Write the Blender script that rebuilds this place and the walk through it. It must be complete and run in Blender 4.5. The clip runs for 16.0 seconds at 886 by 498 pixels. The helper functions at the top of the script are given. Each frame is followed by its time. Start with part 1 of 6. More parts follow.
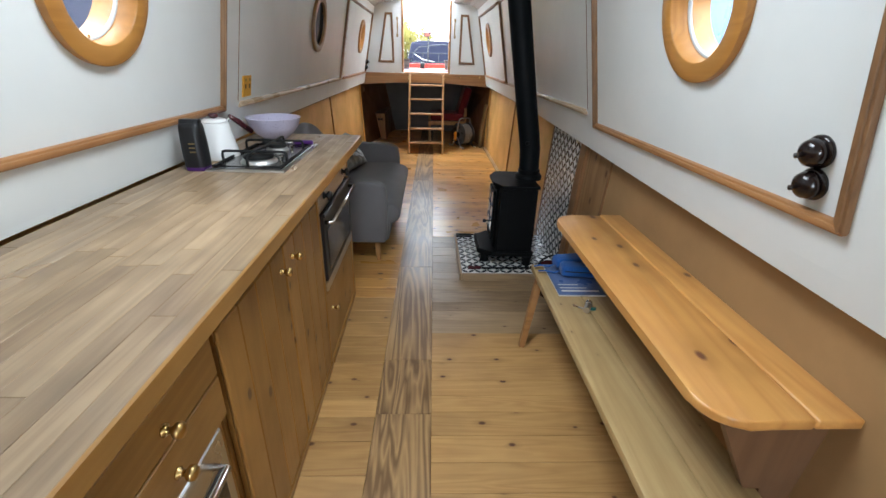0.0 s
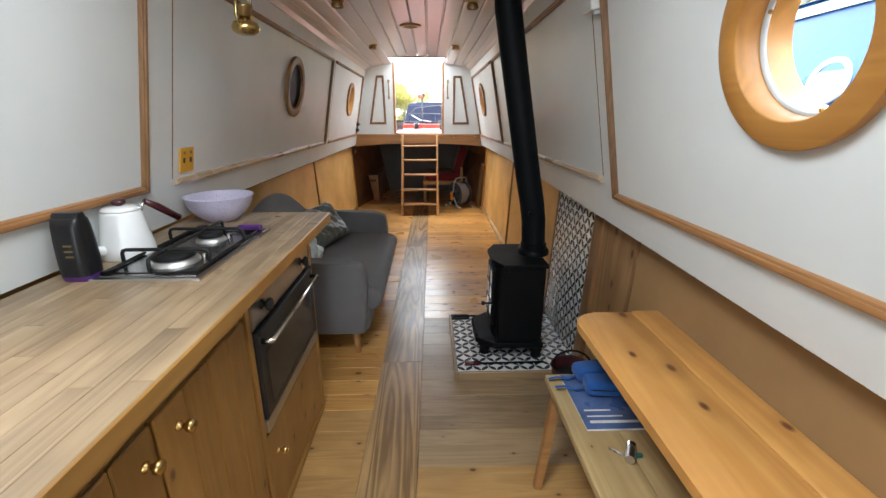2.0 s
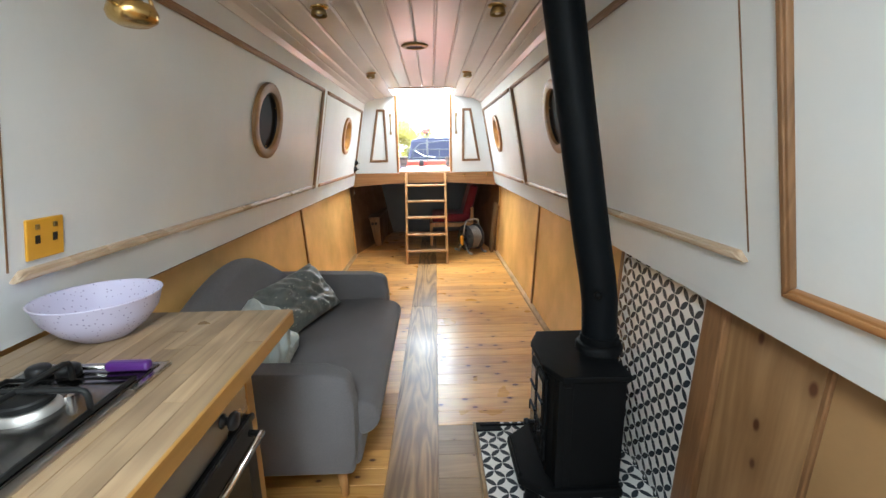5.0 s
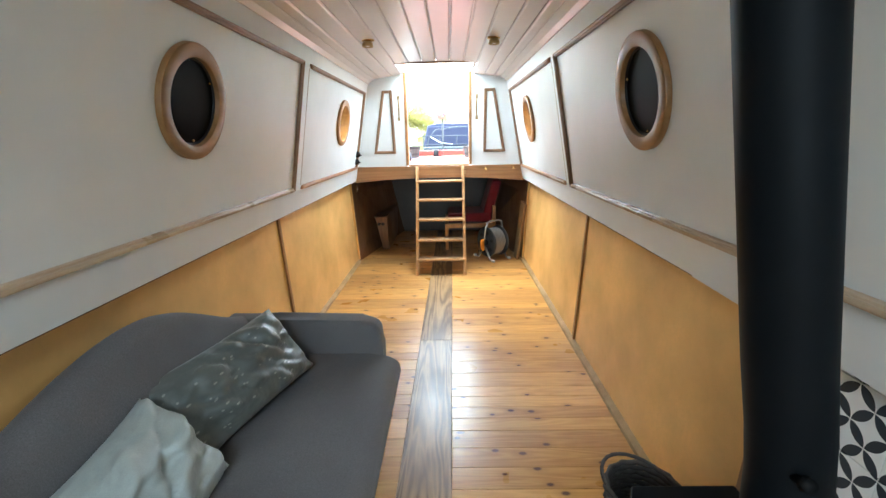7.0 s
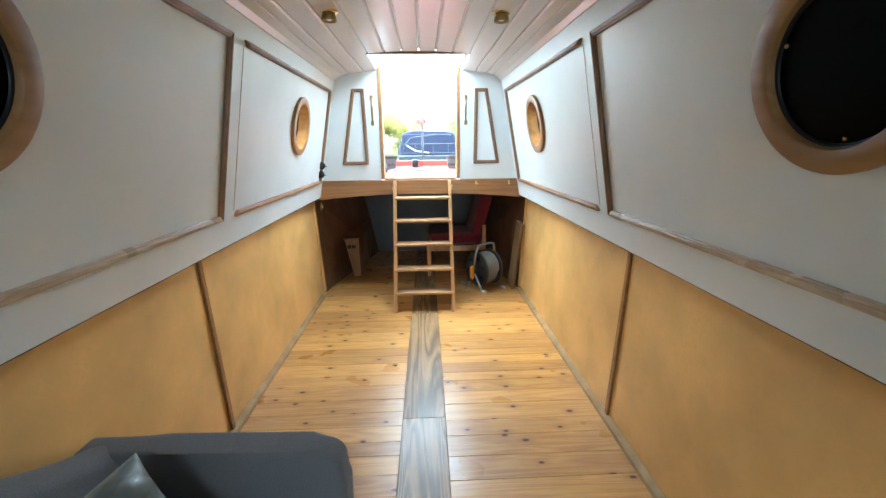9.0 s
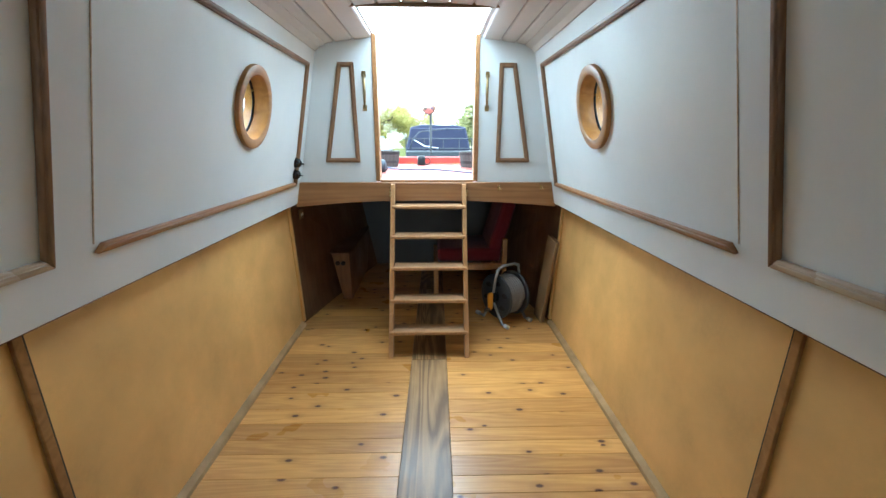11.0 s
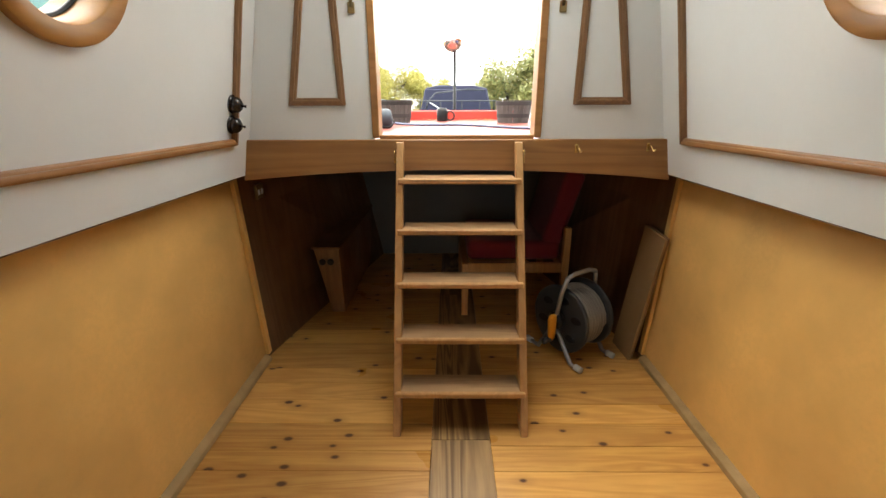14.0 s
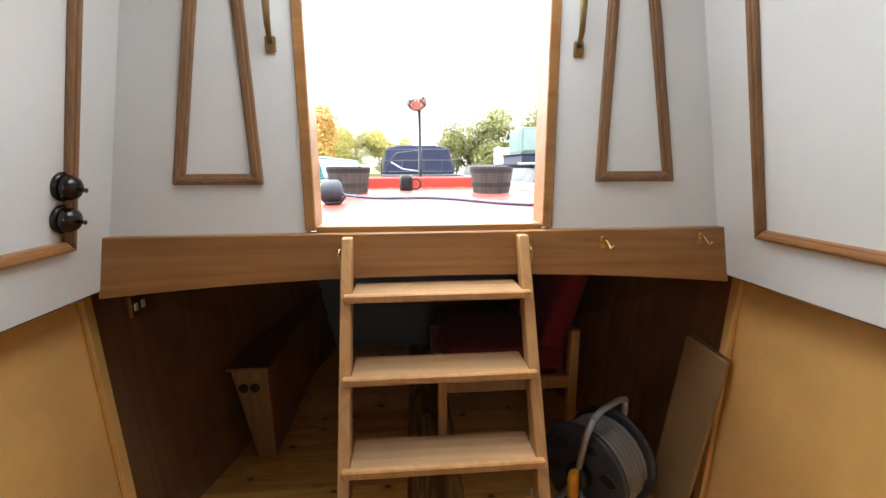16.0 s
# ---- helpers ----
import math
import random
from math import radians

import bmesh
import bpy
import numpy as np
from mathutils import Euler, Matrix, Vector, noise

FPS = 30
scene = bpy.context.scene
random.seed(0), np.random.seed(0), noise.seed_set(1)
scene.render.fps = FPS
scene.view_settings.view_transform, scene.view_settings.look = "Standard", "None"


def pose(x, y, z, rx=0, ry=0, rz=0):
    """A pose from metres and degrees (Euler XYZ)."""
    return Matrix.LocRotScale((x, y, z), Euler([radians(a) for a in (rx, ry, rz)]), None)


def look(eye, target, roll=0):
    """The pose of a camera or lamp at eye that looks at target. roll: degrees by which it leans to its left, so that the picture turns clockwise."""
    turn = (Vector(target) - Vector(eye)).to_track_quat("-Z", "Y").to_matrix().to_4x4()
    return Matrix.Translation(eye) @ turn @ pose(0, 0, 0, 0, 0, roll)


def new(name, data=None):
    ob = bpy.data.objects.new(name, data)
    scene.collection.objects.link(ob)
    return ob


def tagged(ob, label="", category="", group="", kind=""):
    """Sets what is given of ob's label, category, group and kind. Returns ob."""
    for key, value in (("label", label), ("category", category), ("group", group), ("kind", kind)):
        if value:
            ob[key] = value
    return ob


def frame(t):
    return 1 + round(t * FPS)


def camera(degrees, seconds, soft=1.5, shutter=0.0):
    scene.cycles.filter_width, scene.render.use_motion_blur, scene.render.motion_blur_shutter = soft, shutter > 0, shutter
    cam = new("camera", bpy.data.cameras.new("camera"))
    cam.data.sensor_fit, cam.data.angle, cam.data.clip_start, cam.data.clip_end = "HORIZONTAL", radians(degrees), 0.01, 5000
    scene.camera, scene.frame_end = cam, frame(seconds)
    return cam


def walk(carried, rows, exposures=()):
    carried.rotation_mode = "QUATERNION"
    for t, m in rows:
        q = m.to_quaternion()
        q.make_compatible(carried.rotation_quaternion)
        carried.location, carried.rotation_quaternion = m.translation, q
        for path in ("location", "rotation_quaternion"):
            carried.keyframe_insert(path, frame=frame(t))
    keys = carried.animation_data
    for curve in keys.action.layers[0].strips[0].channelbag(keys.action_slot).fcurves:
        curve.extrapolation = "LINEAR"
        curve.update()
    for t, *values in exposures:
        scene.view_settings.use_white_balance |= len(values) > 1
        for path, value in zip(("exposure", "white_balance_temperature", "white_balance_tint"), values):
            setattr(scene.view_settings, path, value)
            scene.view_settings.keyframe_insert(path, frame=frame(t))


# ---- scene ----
cam = camera(92.5, 16.0)
PATH = [
    (0, (0.076, 0.714, 1.34), (0.149, 2.533, 0.512), 1.7),
    (0.5, (0.079, 0.863, 1.354), (0.216, 2.726, 0.638), 1.5),
    (1, (0.068, 0.975, 1.348), (0.247, 2.864, 0.714), 1.0),
    (1.5, (0.1, 1.087, 1.347), (0.252, 2.991, 0.755), 0.6),
    (2, (0.16, 1.213, 1.352), (0.222, 3.12, 0.752), 0.1),
    (2.5, (0.177, 1.322, 1.35), (0.205, 3.225, 0.733), 0.2),
    (3, (0.156, 1.49, 1.339), (0.209, 3.401, 0.749), 0.3),
    (3.5, (0.121, 1.624, 1.366), (0.204, 3.559, 0.866), -0.2),
    (4, (0.121, 1.71, 1.373), (0.194, 3.657, 0.923), -0.7),
    (4.2, (0.12, 1.758, 1.368), (0.182, 3.706, 0.918), -0.8),
    (6.5, (0.103, 2.608, 1.373), (0.125, 4.546, 0.879), -1.2),
    (7, (0.132, 2.851, 1.407), (0.095, 4.783, 0.893), -1.2),
    (7.5, (0.135, 3.031, 1.394), (0.086, 4.964, 0.885), -1.1),
    (8, (0.073, 3.268, 1.406), (0.096, 5.21, 0.928), -0.5),
    (8.5, (0.024, 3.434, 1.411), (0.112, 5.376, 0.939), -0.4),
    (9, (0.039, 3.64, 1.408), (0.125, 5.579, 0.928), -0.6),
    (9.5, (0.078, 3.879, 1.414), (0.14, 5.82, 0.936), -0.5),
    (10, (0.066, 4.083, 1.411), (0.12, 6.023, 0.928), -0.2),
    (10.2, (0.048, 4.186, 1.414), (0.109, 6.127, 0.937), -0.1),
    (12.3, (0.073, 5.046, 1.329), (0.095, 6.952, 0.723), 0.5),
    (12.5, (0.05, 5.127, 1.347), (0.109, 7.026, 0.723), 0.8),
    (13, (0.016, 5.345, 1.332), (0.107, 7.239, 0.695), 0.8),
    (13.5, (-0.02, 5.51, 1.293), (0.006, 7.39, 0.61), 0.4),
    (14, (-0.025, 5.722, 1.219), (-0.043, 7.62, 0.59), -0.2),
    (14.5, (-0.003, 5.861, 1.207), (0.024, 7.747, 0.542), -1.0),
    (15, (-0.021, 6.047, 1.229), (0.083, 7.954, 0.638), 0.0),
    (15.5, (-0.038, 6.24, 1.242), (0.105, 8.156, 0.688), -0.2),
    (16, (-0.048, 6.37, 1.281), (0.109, 8.326, 0.895), -0.3),
]
walk(cam, [(t, look(eye, target, roll)) for t, eye, target, roll in PATH],
     [(0.0, 2.1, 6000, 6), (2.0, 2.2, 6250, 7), (4.0, 2.6, 6200, 5), (6.5, 3.0, 5650, -1), (8.5, 2.88, 5200, -6), (10.0, 2.4, 5100, -8), (12.5, 1.75, 5650, 0), (13.0, 1.7, 6450, 3), (14.0, 1.62, 7150, 5), (15.0, 1.75, 6900, 7), (16.0, 1.7, 6450, 9)])

# ---- light ----
world = bpy.data.worlds.new("sky")
scene.world = world
world.use_nodes = True
_n = world.node_tree.nodes
_sky = _n.new("ShaderNodeTexSky")
_sky.sky_type = "NISHITA"
_sky.sun_disc = False
_sky.sun_elevation, _sky.sun_rotation = radians(66), radians(319)
_sky.air_density, _sky.dust_density = 1.6, 4.0
_mix = _n.new("ShaderNodeMix")
_mix.data_type = "RGBA"
_mix.inputs[0].default_value = 0.8
_mix.inputs[7].default_value = (23.0, 24.0, 25.5, 1)
world.node_tree.links.new(_sky.outputs[0], _mix.inputs[6])
world.node_tree.links.new(_mix.outputs[2], _n["Background"].inputs[0])
_n["Background"].inputs[1].default_value = 0.118


def lamp(name, kind, m, strength, colour=(1, 1, 1), **settings):
    data = bpy.data.lights.new(name, kind)
    data.energy, data.color = strength, colour
    for key, value in settings.items():
        if key == "angle":
            data.angle = value
        if key == "size":
            data.shape, data.size, data.size_y = "RECTANGLE", value[0], value[1]
    ob = new(name, data)
    ob.matrix_world = m
    return ob


# hazy sun, high ahead, a little to port
lamp("sun", "SUN", look((-5.0, 9.5, 12.0), (-4.52, 8.95, 10.4)), 1.0, (1, 0.93, 0.84), angle=radians(44))
# added fill lamp in an assumed, unseen stern doorway behind the walker
lamp("stern_fill", "AREA", look((0.05, -2.02, 1.35), (0.25, 3.0, 1.3)), 6, (0.88, 0.94, 1), size=(0.62, 1.2))
# added fill lamp just under the closed galley ceiling, no hatch above it
lamp("galley_fill", "AREA", look((-0.05, 1.75, 2.035), (-0.05, 1.7501, 0)), 6.0, (0.9, 0.95, 1), size=(0.55, 0.7))

# daylight in the open hatch over the bow steps
lamp("hatch_daylight", "AREA", look((0.018, 7.27, 2.16), (0.018, 7.1, 0)), 0.6, (0.9, 0.96, 1), size=(0.66, 0.62))

# ---- materials ----


class Mat:
    """A node material with short calls for its nodes."""

    def __init__(self, name, rough=0.5, metal=0.0):
        self.m = bpy.data.materials.new(name)
        self.m.use_nodes = True
        self.t = self.m.node_tree
        self.b = self.t.nodes["Principled BSDF"]
        self.b.inputs["Roughness"].default_value = rough
        self.b.inputs["Metallic"].default_value = metal
        self.co = None

    def node(self, kind, **props):
        n = self.t.nodes.new(kind)
        for k, v in props.items():
            if k == "operation":
                n.operation = v
            elif k == "data_type":
                n.data_type = v
            elif k == "blend_type":
                n.blend_type = v
        return n

    def put(self, value, socket):
        if hasattr(value, "is_linked"):
            self.t.links.new(value, socket)
        elif isinstance(value, (tuple, list)) and len(value) == 3 and len(socket.default_value) == 4:
            socket.default_value = (*value, 1)
        else:
            socket.default_value = value

    def coords(self, shift=True):
        """Object coordinates, moved by a chance amount for each object."""
        if self.co is None:
            tc = self.node("ShaderNodeTexCoord")
            if not shift:
                return tc.outputs["Object"]
            info = self.node("ShaderNodeObjectInfo")
            mul = self.node("ShaderNodeVectorMath", operation="MULTIPLY_ADD")
            comb = self.node("ShaderNodeCombineXYZ")
            for k in range(3):
                self.put(info.outputs["Random"], comb.inputs[k])
            self.put(comb.outputs[0], mul.inputs[0])
            mul.inputs[1].default_value = (37.0, 53.0, 29.0)
            self.put(tc.outputs["Object"], mul.inputs[2])
            self.co, self.rnd = mul.outputs[0], info.outputs["Random"]
        return self.co

    def scaled(self, s):
        mp = self.node("ShaderNodeMapping")
        self.put(self.coords(), mp.inputs[0])
        mp.inputs["Scale"].default_value = s
        return mp.outputs[0]

    def noise(self, s, scale=1.0, detail=4, rough=0.55, distort=0.0):
        n = self.node("ShaderNodeTexNoise")
        self.put(self.scaled(s), n.inputs["Vector"])
        n.inputs["Scale"].default_value, n.inputs["Detail"].default_value = scale, detail
        n.inputs["Roughness"].default_value, n.inputs["Distortion"].default_value = rough, distort
        return n.outputs[0]

    def ramp(self, x, a, b, lo=0.0, hi=1.0):
        r = self.node("ShaderNodeMapRange")
        self.put(x, r.inputs[0])
        for k, v in enumerate((a, b, lo, hi)):
            r.inputs[k + 1].default_value = v
        return r.outputs[0]

    def mix(self, f, a, b, blend="MIX"):
        n = self.node("ShaderNodeMix", data_type="RGBA", blend_type=blend)
        self.put(f, n.inputs[0]), self.put(a, n.inputs[6]), self.put(b, n.inputs[7])
        return n.outputs[2]

    def maths(self, op, a, b=0.0):
        n = self.node("ShaderNodeMath", operation=op)
        self.put(a, n.inputs[0]), self.put(b, n.inputs[1])
        return n.outputs[0]

    def colour(self, c):
        self.put(c, self.b.inputs["Base Color"])
        return self

    def bump(self, h, strength=0.2, dist=0.002):
        n = self.node("ShaderNodeBump")
        n.inputs["Strength"].default_value, n.inputs["Distance"].default_value = strength, dist
        self.put(h, n.inputs["Height"])
        self.put(n.outputs[0], self.b.inputs["Normal"])
        return self


def wood(name, light, dark, along="y", grain=1.0, rough=0.4, knots=0.0, tint=0.25, stain=0.3, knot_colour=(0.09, 0.03, 0.012), coat=0.0, ring_count=7.0, ring_weight=0.75):
    """Sawn timber: stretched grain, growth rings, knots, stains, and a tint of its own for each piece."""
    m = Mat(name, rough)
    k = {"x": (1, 14, 14), "y": (14, 1, 14), "z": (14, 14, 1)}[along]
    k = tuple(v * grain for v in k)
    fine = m.noise(k, 9.0, 5, 0.65)
    broad = m.noise(tuple(v * 0.35 for v in k), 3.0, 3, 0.5, 0.8)
    rings = m.maths("FRACT", m.maths("MULTIPLY", broad, ring_count))
    rings = m.maths("ABSOLUTE", m.maths("SUBTRACT", rings, 0.5))
    f = m.maths("ADD", m.maths("MULTIPLY", fine, 0.55), m.maths("MULTIPLY", rings, ring_weight))
    c = m.mix(m.ramp(f, 0.25, 0.75), light, dark)
    blot = m.noise((1, 1, 1), 3.0, 3)
    c = m.mix(m.ramp(blot, 0.45, 0.75, 0, stain), c, tuple(v * 0.5 for v in dark))
    c = m.mix(tint, c, m.mix(m.rnd, tuple(v * 0.55 for v in dark), tuple(min(1, v * 1.25) for v in light)))
    if knots:
        v = m.node("ShaderNodeTexVoronoi")
        v.voronoi_dimensions = "2D"
        sep, com = m.node("ShaderNodeSeparateXYZ"), m.node("ShaderNodeCombineXYZ")
        m.put(m.scaled({"x": (0.6, 1, 1), "y": (1, 0.6, 1), "z": (1, 1, 0.6)}[along]), sep.inputs[0])
        m.put(sep.outputs[1 if along == "z" else 0], com.inputs[0]), m.put(sep.outputs[2 if along == "z" else 1], com.inputs[1])
        m.put(com.outputs[0], v.inputs["Vector"])
        v.inputs["Scale"].default_value = 7.5
        pick = m.node("ShaderNodeSeparateColor")
        m.put(v.outputs["Color"], pick.inputs[0])
        gap = m.maths("MULTIPLY", m.maths("GREATER_THAN", pick.outputs[0], 0.62), 1.0)
        dist = m.maths("ADD", v.outputs["Distance"], m.maths("ADD", gap, m.maths("MULTIPLY", pick.outputs[1], 0.03)))
        kn = m.ramp(dist, 0.045 * knots, 0.085 * knots, 1, 0)
        halo = m.ramp(dist, 0.06 * knots, 0.22 * knots, 0.35, 0)
        c = m.mix(halo, c, tuple(v * 0.6 for v in dark))
        c = m.mix(kn, c, knot_colour)
    m.colour(c).bump(f, 0.12, 0.002)
    m.put(m.ramp(blot, 0.3, 0.7, rough * 0.8, min(1, rough * 1.3)), m.b.inputs["Roughness"])
    if coat:
        m.b.inputs["Coat Weight"].default_value = coat
        m.b.inputs["Coat Roughness"].default_value = 0.22
    return m.m


def paint(name, c, rough=0.45, vary=0.06, metal=0.0, bump=0.05, scale=1.0, gloss=0.5):
    """Paint, plastic or metal with soft mottling and a fine relief."""
    m = Mat(name, rough, metal)
    m.b.inputs["Specular IOR Level"].default_value = gloss
    big, small = m.noise((1, 1, 1), 2.2 * scale, 4), m.noise((1, 1, 1), 60 * scale, 3)
    d = m.mix(m.ramp(big, 0.35, 0.7), c, tuple(v * (1 - 2 * vary) for v in c))
    d = m.mix(m.ramp(small, 0.4, 0.8, 0, 0.5), d, tuple(v * (1 - vary) for v in c))
    m.colour(d).bump(small, bump, 0.002)
    m.put(m.ramp(big, 0.3, 0.7, rough * 0.85, min(1, rough * 1.2)), m.b.inputs["Roughness"])
    return m.m


def cloth(name, c, rough=0.95, fleck=None, crush=0.0):
    m = Mat(name, rough)
    weave, big = m.noise((1, 1, 1), 260, 2, 0.8), m.noise((1, 1, 1), 5, 3)
    k = 0.06 if crush else 0.2
    d = m.mix(m.ramp(weave, 0.3, 0.7), tuple(v * (1 - k) for v in c), tuple(min(1, v * (1 + k)) for v in c))
    d = m.mix(m.ramp(big, 0.35, 0.7, 0, 0.15 if crush else 0.35), d, tuple(v * 0.7 for v in c))
    if fleck:
        v = m.node("ShaderNodeTexVoronoi")
        m.put(m.scaled((1, 0.28, 1)), v.inputs["Vector"])
        v.inputs["Scale"].default_value = 44
        d = m.mix(m.ramp(v.outputs["Distance"], 0.12, 0.2, 0.7, 0), d, fleck)
    if crush:
        m.colour(d).bump(m.noise((1, 0.45, 1), 16, 2, 0.5), crush, 0.03)
    else:
        m.colour(d).bump(weave, 0.3, 0.002)
    m.b.inputs["Sheen Weight"].default_value = 0.12
    return m.m


def tile_print(name, a, b, size=0.060):
    """Glazed tile printed with leaves that meet in fours; a and b are the two axes of its face."""
    m = Mat(name, 0.22)
    sep = m.node("ShaderNodeSeparateXYZ")
    m.put(m.coords(False), sep.inputs[0])
    u, v = sep.outputs[a], sep.outputs[b]
    k = 1 / (size * math.sqrt(2))
    p = m.maths("FRACT", m.maths("MULTIPLY", m.maths("ADD", u, v), k))
    q = m.maths("FRACT", m.maths("MULTIPLY", m.maths("SUBTRACT", m.maths("ADD", u, 10.0), v), k))
    total = None
    for cu in (0.0, 1.0):
        for cv in (0.0, 1.0):
            du, dv = m.maths("SUBTRACT", p, cu), m.maths("SUBTRACT", q, cv)
            d = m.maths("ADD", m.maths("MULTIPLY", du, du), m.maths("MULTIPLY", dv, dv))
            inside = m.maths("LESS_THAN", d, 0.478)
            total = inside if total is None else m.maths("ADD", total, inside)
    leaf = m.maths("GREATER_THAN", total, 1.5)
    n = m.node("ShaderNodeTexNoise")
    m.put(m.coords(False), n.inputs["Vector"])
    n.inputs["Scale"].default_value = 14
    white = m.mix(n.outputs[0], (0.62, 0.62, 0.6), (0.78, 0.77, 0.74))
    m.colour(m.mix(leaf, white, (0.035, 0.042, 0.05)))
    m.bump(n.outputs[0], 0.05, 0.002)
    return m.m


def glass(name):
    m = Mat(name, 0.03)
    m.colour((0.95, 0.97, 0.97))
    m.b.inputs["Transmission Weight"].default_value = 1.0
    m.b.inputs["IOR"].default_value = 1.05
    return m.m


WHITE = paint("white_paint", (0.715, 0.73, 0.715), 0.38, 0.04)
CEIL = paint("ceiling_gloss_paint", (0.70, 0.675, 0.645), 0.22, 0.05)
# grey-white back wall paint, darkened to hold the under-deck shade
CREAM_SHADED = paint("shaded_underdeck_paint", (0.11, 0.105, 0.10), 0.6, 0.08)
PLY = paint("honey_ply", (0.83, 0.49, 0.158), 0.42, 0.16, 0, 0.06)
LINING = paint("tan_lining", (0.36, 0.215, 0.095), 0.5, 0.14, 0, 0.08, 0.8)
LINING_BOARD = wood("knotty_lining", (0.36, 0.215, 0.10), (0.22, 0.115, 0.045), "z", 0.35, 0.45, 1.4, 0.15, 0.35)
DUSTY = paint("dusty_fillet", (0.46, 0.30, 0.13), 0.7, 0.2, 0, 0.2, 3)
# pale tone puts the bow sky's sheen into the mid-panel bottom mouldings
PALE_TRIM = wood("pale_sheen_moulding", (0.56, 0.44, 0.31), (0.36, 0.24, 0.14), "y", 0.8, 0.28, 0.0, 0.2, 0.3, coat=0.3)
# ply darkened for shade under deck, gunwale and table; also hidden boards
PLY_DARK_SHADED = wood("dark_shaded_ply", (0.20, 0.105, 0.05), (0.14, 0.07, 0.033), "z", 0.3, 0.55, 0.0, 0.06, 0.25)
PINE_X = wood("pine_board", (0.74, 0.415, 0.125), (0.49, 0.22, 0.05), "x", 0.6, 0.32, 1.25, 0.34, 0.35, coat=0.3, ring_count=9.0)
GREY_X = wood("worn_board", (0.38, 0.26, 0.14), (0.23, 0.15, 0.08), "x", 0.8, 0.4, 0.6, 0.3, 0.5, coat=0.15)
OAK_Y = wood("dark_plank", (0.44, 0.27, 0.115), (0.15, 0.08, 0.03), "y", 0.45, 0.42, 0.0, 0.08, 0.25, coat=0.15, ring_count=11.0, ring_weight=1.1)
WORKTOP = wood("worktop_stave", (0.385, 0.27, 0.155), (0.205, 0.132, 0.072), "y", 0.6, 0.34, 0.0, 0.2, 0.85, coat=0.25)
PINE_Z = wood("cabinet_pine", (0.365, 0.188, 0.048), (0.235, 0.107, 0.023), "z", 0.5, 0.36, 1.2, 0.22, 0.45, coat=0.2, ring_weight=0.45)
PINE_Y = wood("rail_pine", (0.365, 0.188, 0.048), (0.235, 0.107, 0.023), "y", 0.5, 0.36, 0.0, 0.22, 0.45, coat=0.2, ring_weight=0.45)
TABLE = wood("table_pine", (0.66, 0.345, 0.10), (0.47, 0.20, 0.045), "y", 0.3, 0.35, 1.5, 0.25, 0.45, (0.13, 0.04, 0.015), coat=0.3, ring_count=9.0)
BENCH = wood("bench_pine", (0.55, 0.40, 0.19), (0.38, 0.25, 0.10), "y", 0.5, 0.4, 0.5, 0.3, 0.35, coat=0.2)
TRIM = wood("brown_moulding", (0.27, 0.14, 0.06), (0.16, 0.08, 0.034), "y", 0.8, 0.4, 0.0, 0.2, 0.3)
TRIM_Z = wood("brown_moulding_upright", (0.27, 0.14, 0.06), (0.16, 0.08, 0.034), "z", 0.8, 0.4, 0.0, 0.2, 0.3)
TRIM_A = wood("orange_moulding", (0.38, 0.185, 0.07), (0.25, 0.11, 0.038), "y", 0.8, 0.4, 0.0, 0.2, 0.3)
RING = wood("varnished_ring", (0.43, 0.20, 0.045), (0.31, 0.13, 0.026), "y", 0.3, 0.38, 0.0, 0.1, 0.25, coat=0.08)
RING_DULL = wood("faded_ring", (0.31, 0.165, 0.058), (0.22, 0.11, 0.036), "y", 0.3, 0.36, 0.0, 0.1, 0.3)
BEAM = wood("beam_oak", (0.37, 0.18, 0.055), (0.25, 0.11, 0.03), "x", 0.4, 0.4, 0.4, 0.1, 0.3)
LADDER = wood("ladder_pine", (0.50, 0.275, 0.105), (0.36, 0.18, 0.062), "z", 0.5, 0.45, 0.0, 0.2, 0.3)
TREAD = wood("ladder_tread_wood", (0.46, 0.28, 0.14), (0.30, 0.17, 0.08), "x", 0.6, 0.5, 0.0, 0.2, 0.5)
IRON = paint("stove_black", (0.005, 0.0055, 0.006), 0.5, 0.15, 0.0, 0.15, 1.0, 0.09)
FLUE = paint("flue_black", (0.005, 0.0065, 0.008), 0.5, 0.2, 0.0, 0.08, 1.0, 0.1)
BLACK = paint("black_plastic", (0.012, 0.012, 0.013), 0.35, 0.1, 0, 0.05, 1.0, 0.3)
CAST = paint("matt_black_enamel", (0.010, 0.010, 0.010), 0.55, 0.1, 0, 0.1, 1.0, 0.25)
BAKELITE = paint("bakelite_brown", (0.014, 0.008, 0.007), 0.18, 0.1)
STEEL = paint("brushed_steel", (0.55, 0.53, 0.50), 0.28, 0.06, 1.0, 0.04)
CHROME = paint("chrome", (0.75, 0.74, 0.72), 0.12, 0.03, 1.0, 0.01)
ALLOY = paint("dull_cast_alloy", (0.58, 0.57, 0.55), 0.5, 0.08, 1.0, 0.08)
BRASS = paint("brass", (0.68, 0.47, 0.18), 0.25, 0.12, 1.0, 0.03)
OLDBRASS = paint("old_brass", (0.36, 0.26, 0.12), 0.35, 0.15, 1.0, 0.05)
ENAMEL = paint("white_enamel", (0.8, 0.8, 0.79), 0.15, 0.02)
LILAC = Mat("speckled_lilac_melamine", 0.25)
_v = LILAC.node("ShaderNodeTexVoronoi")
LILAC.put(LILAC.coords(), _v.inputs["Vector"])
_v.inputs["Scale"].default_value = 90
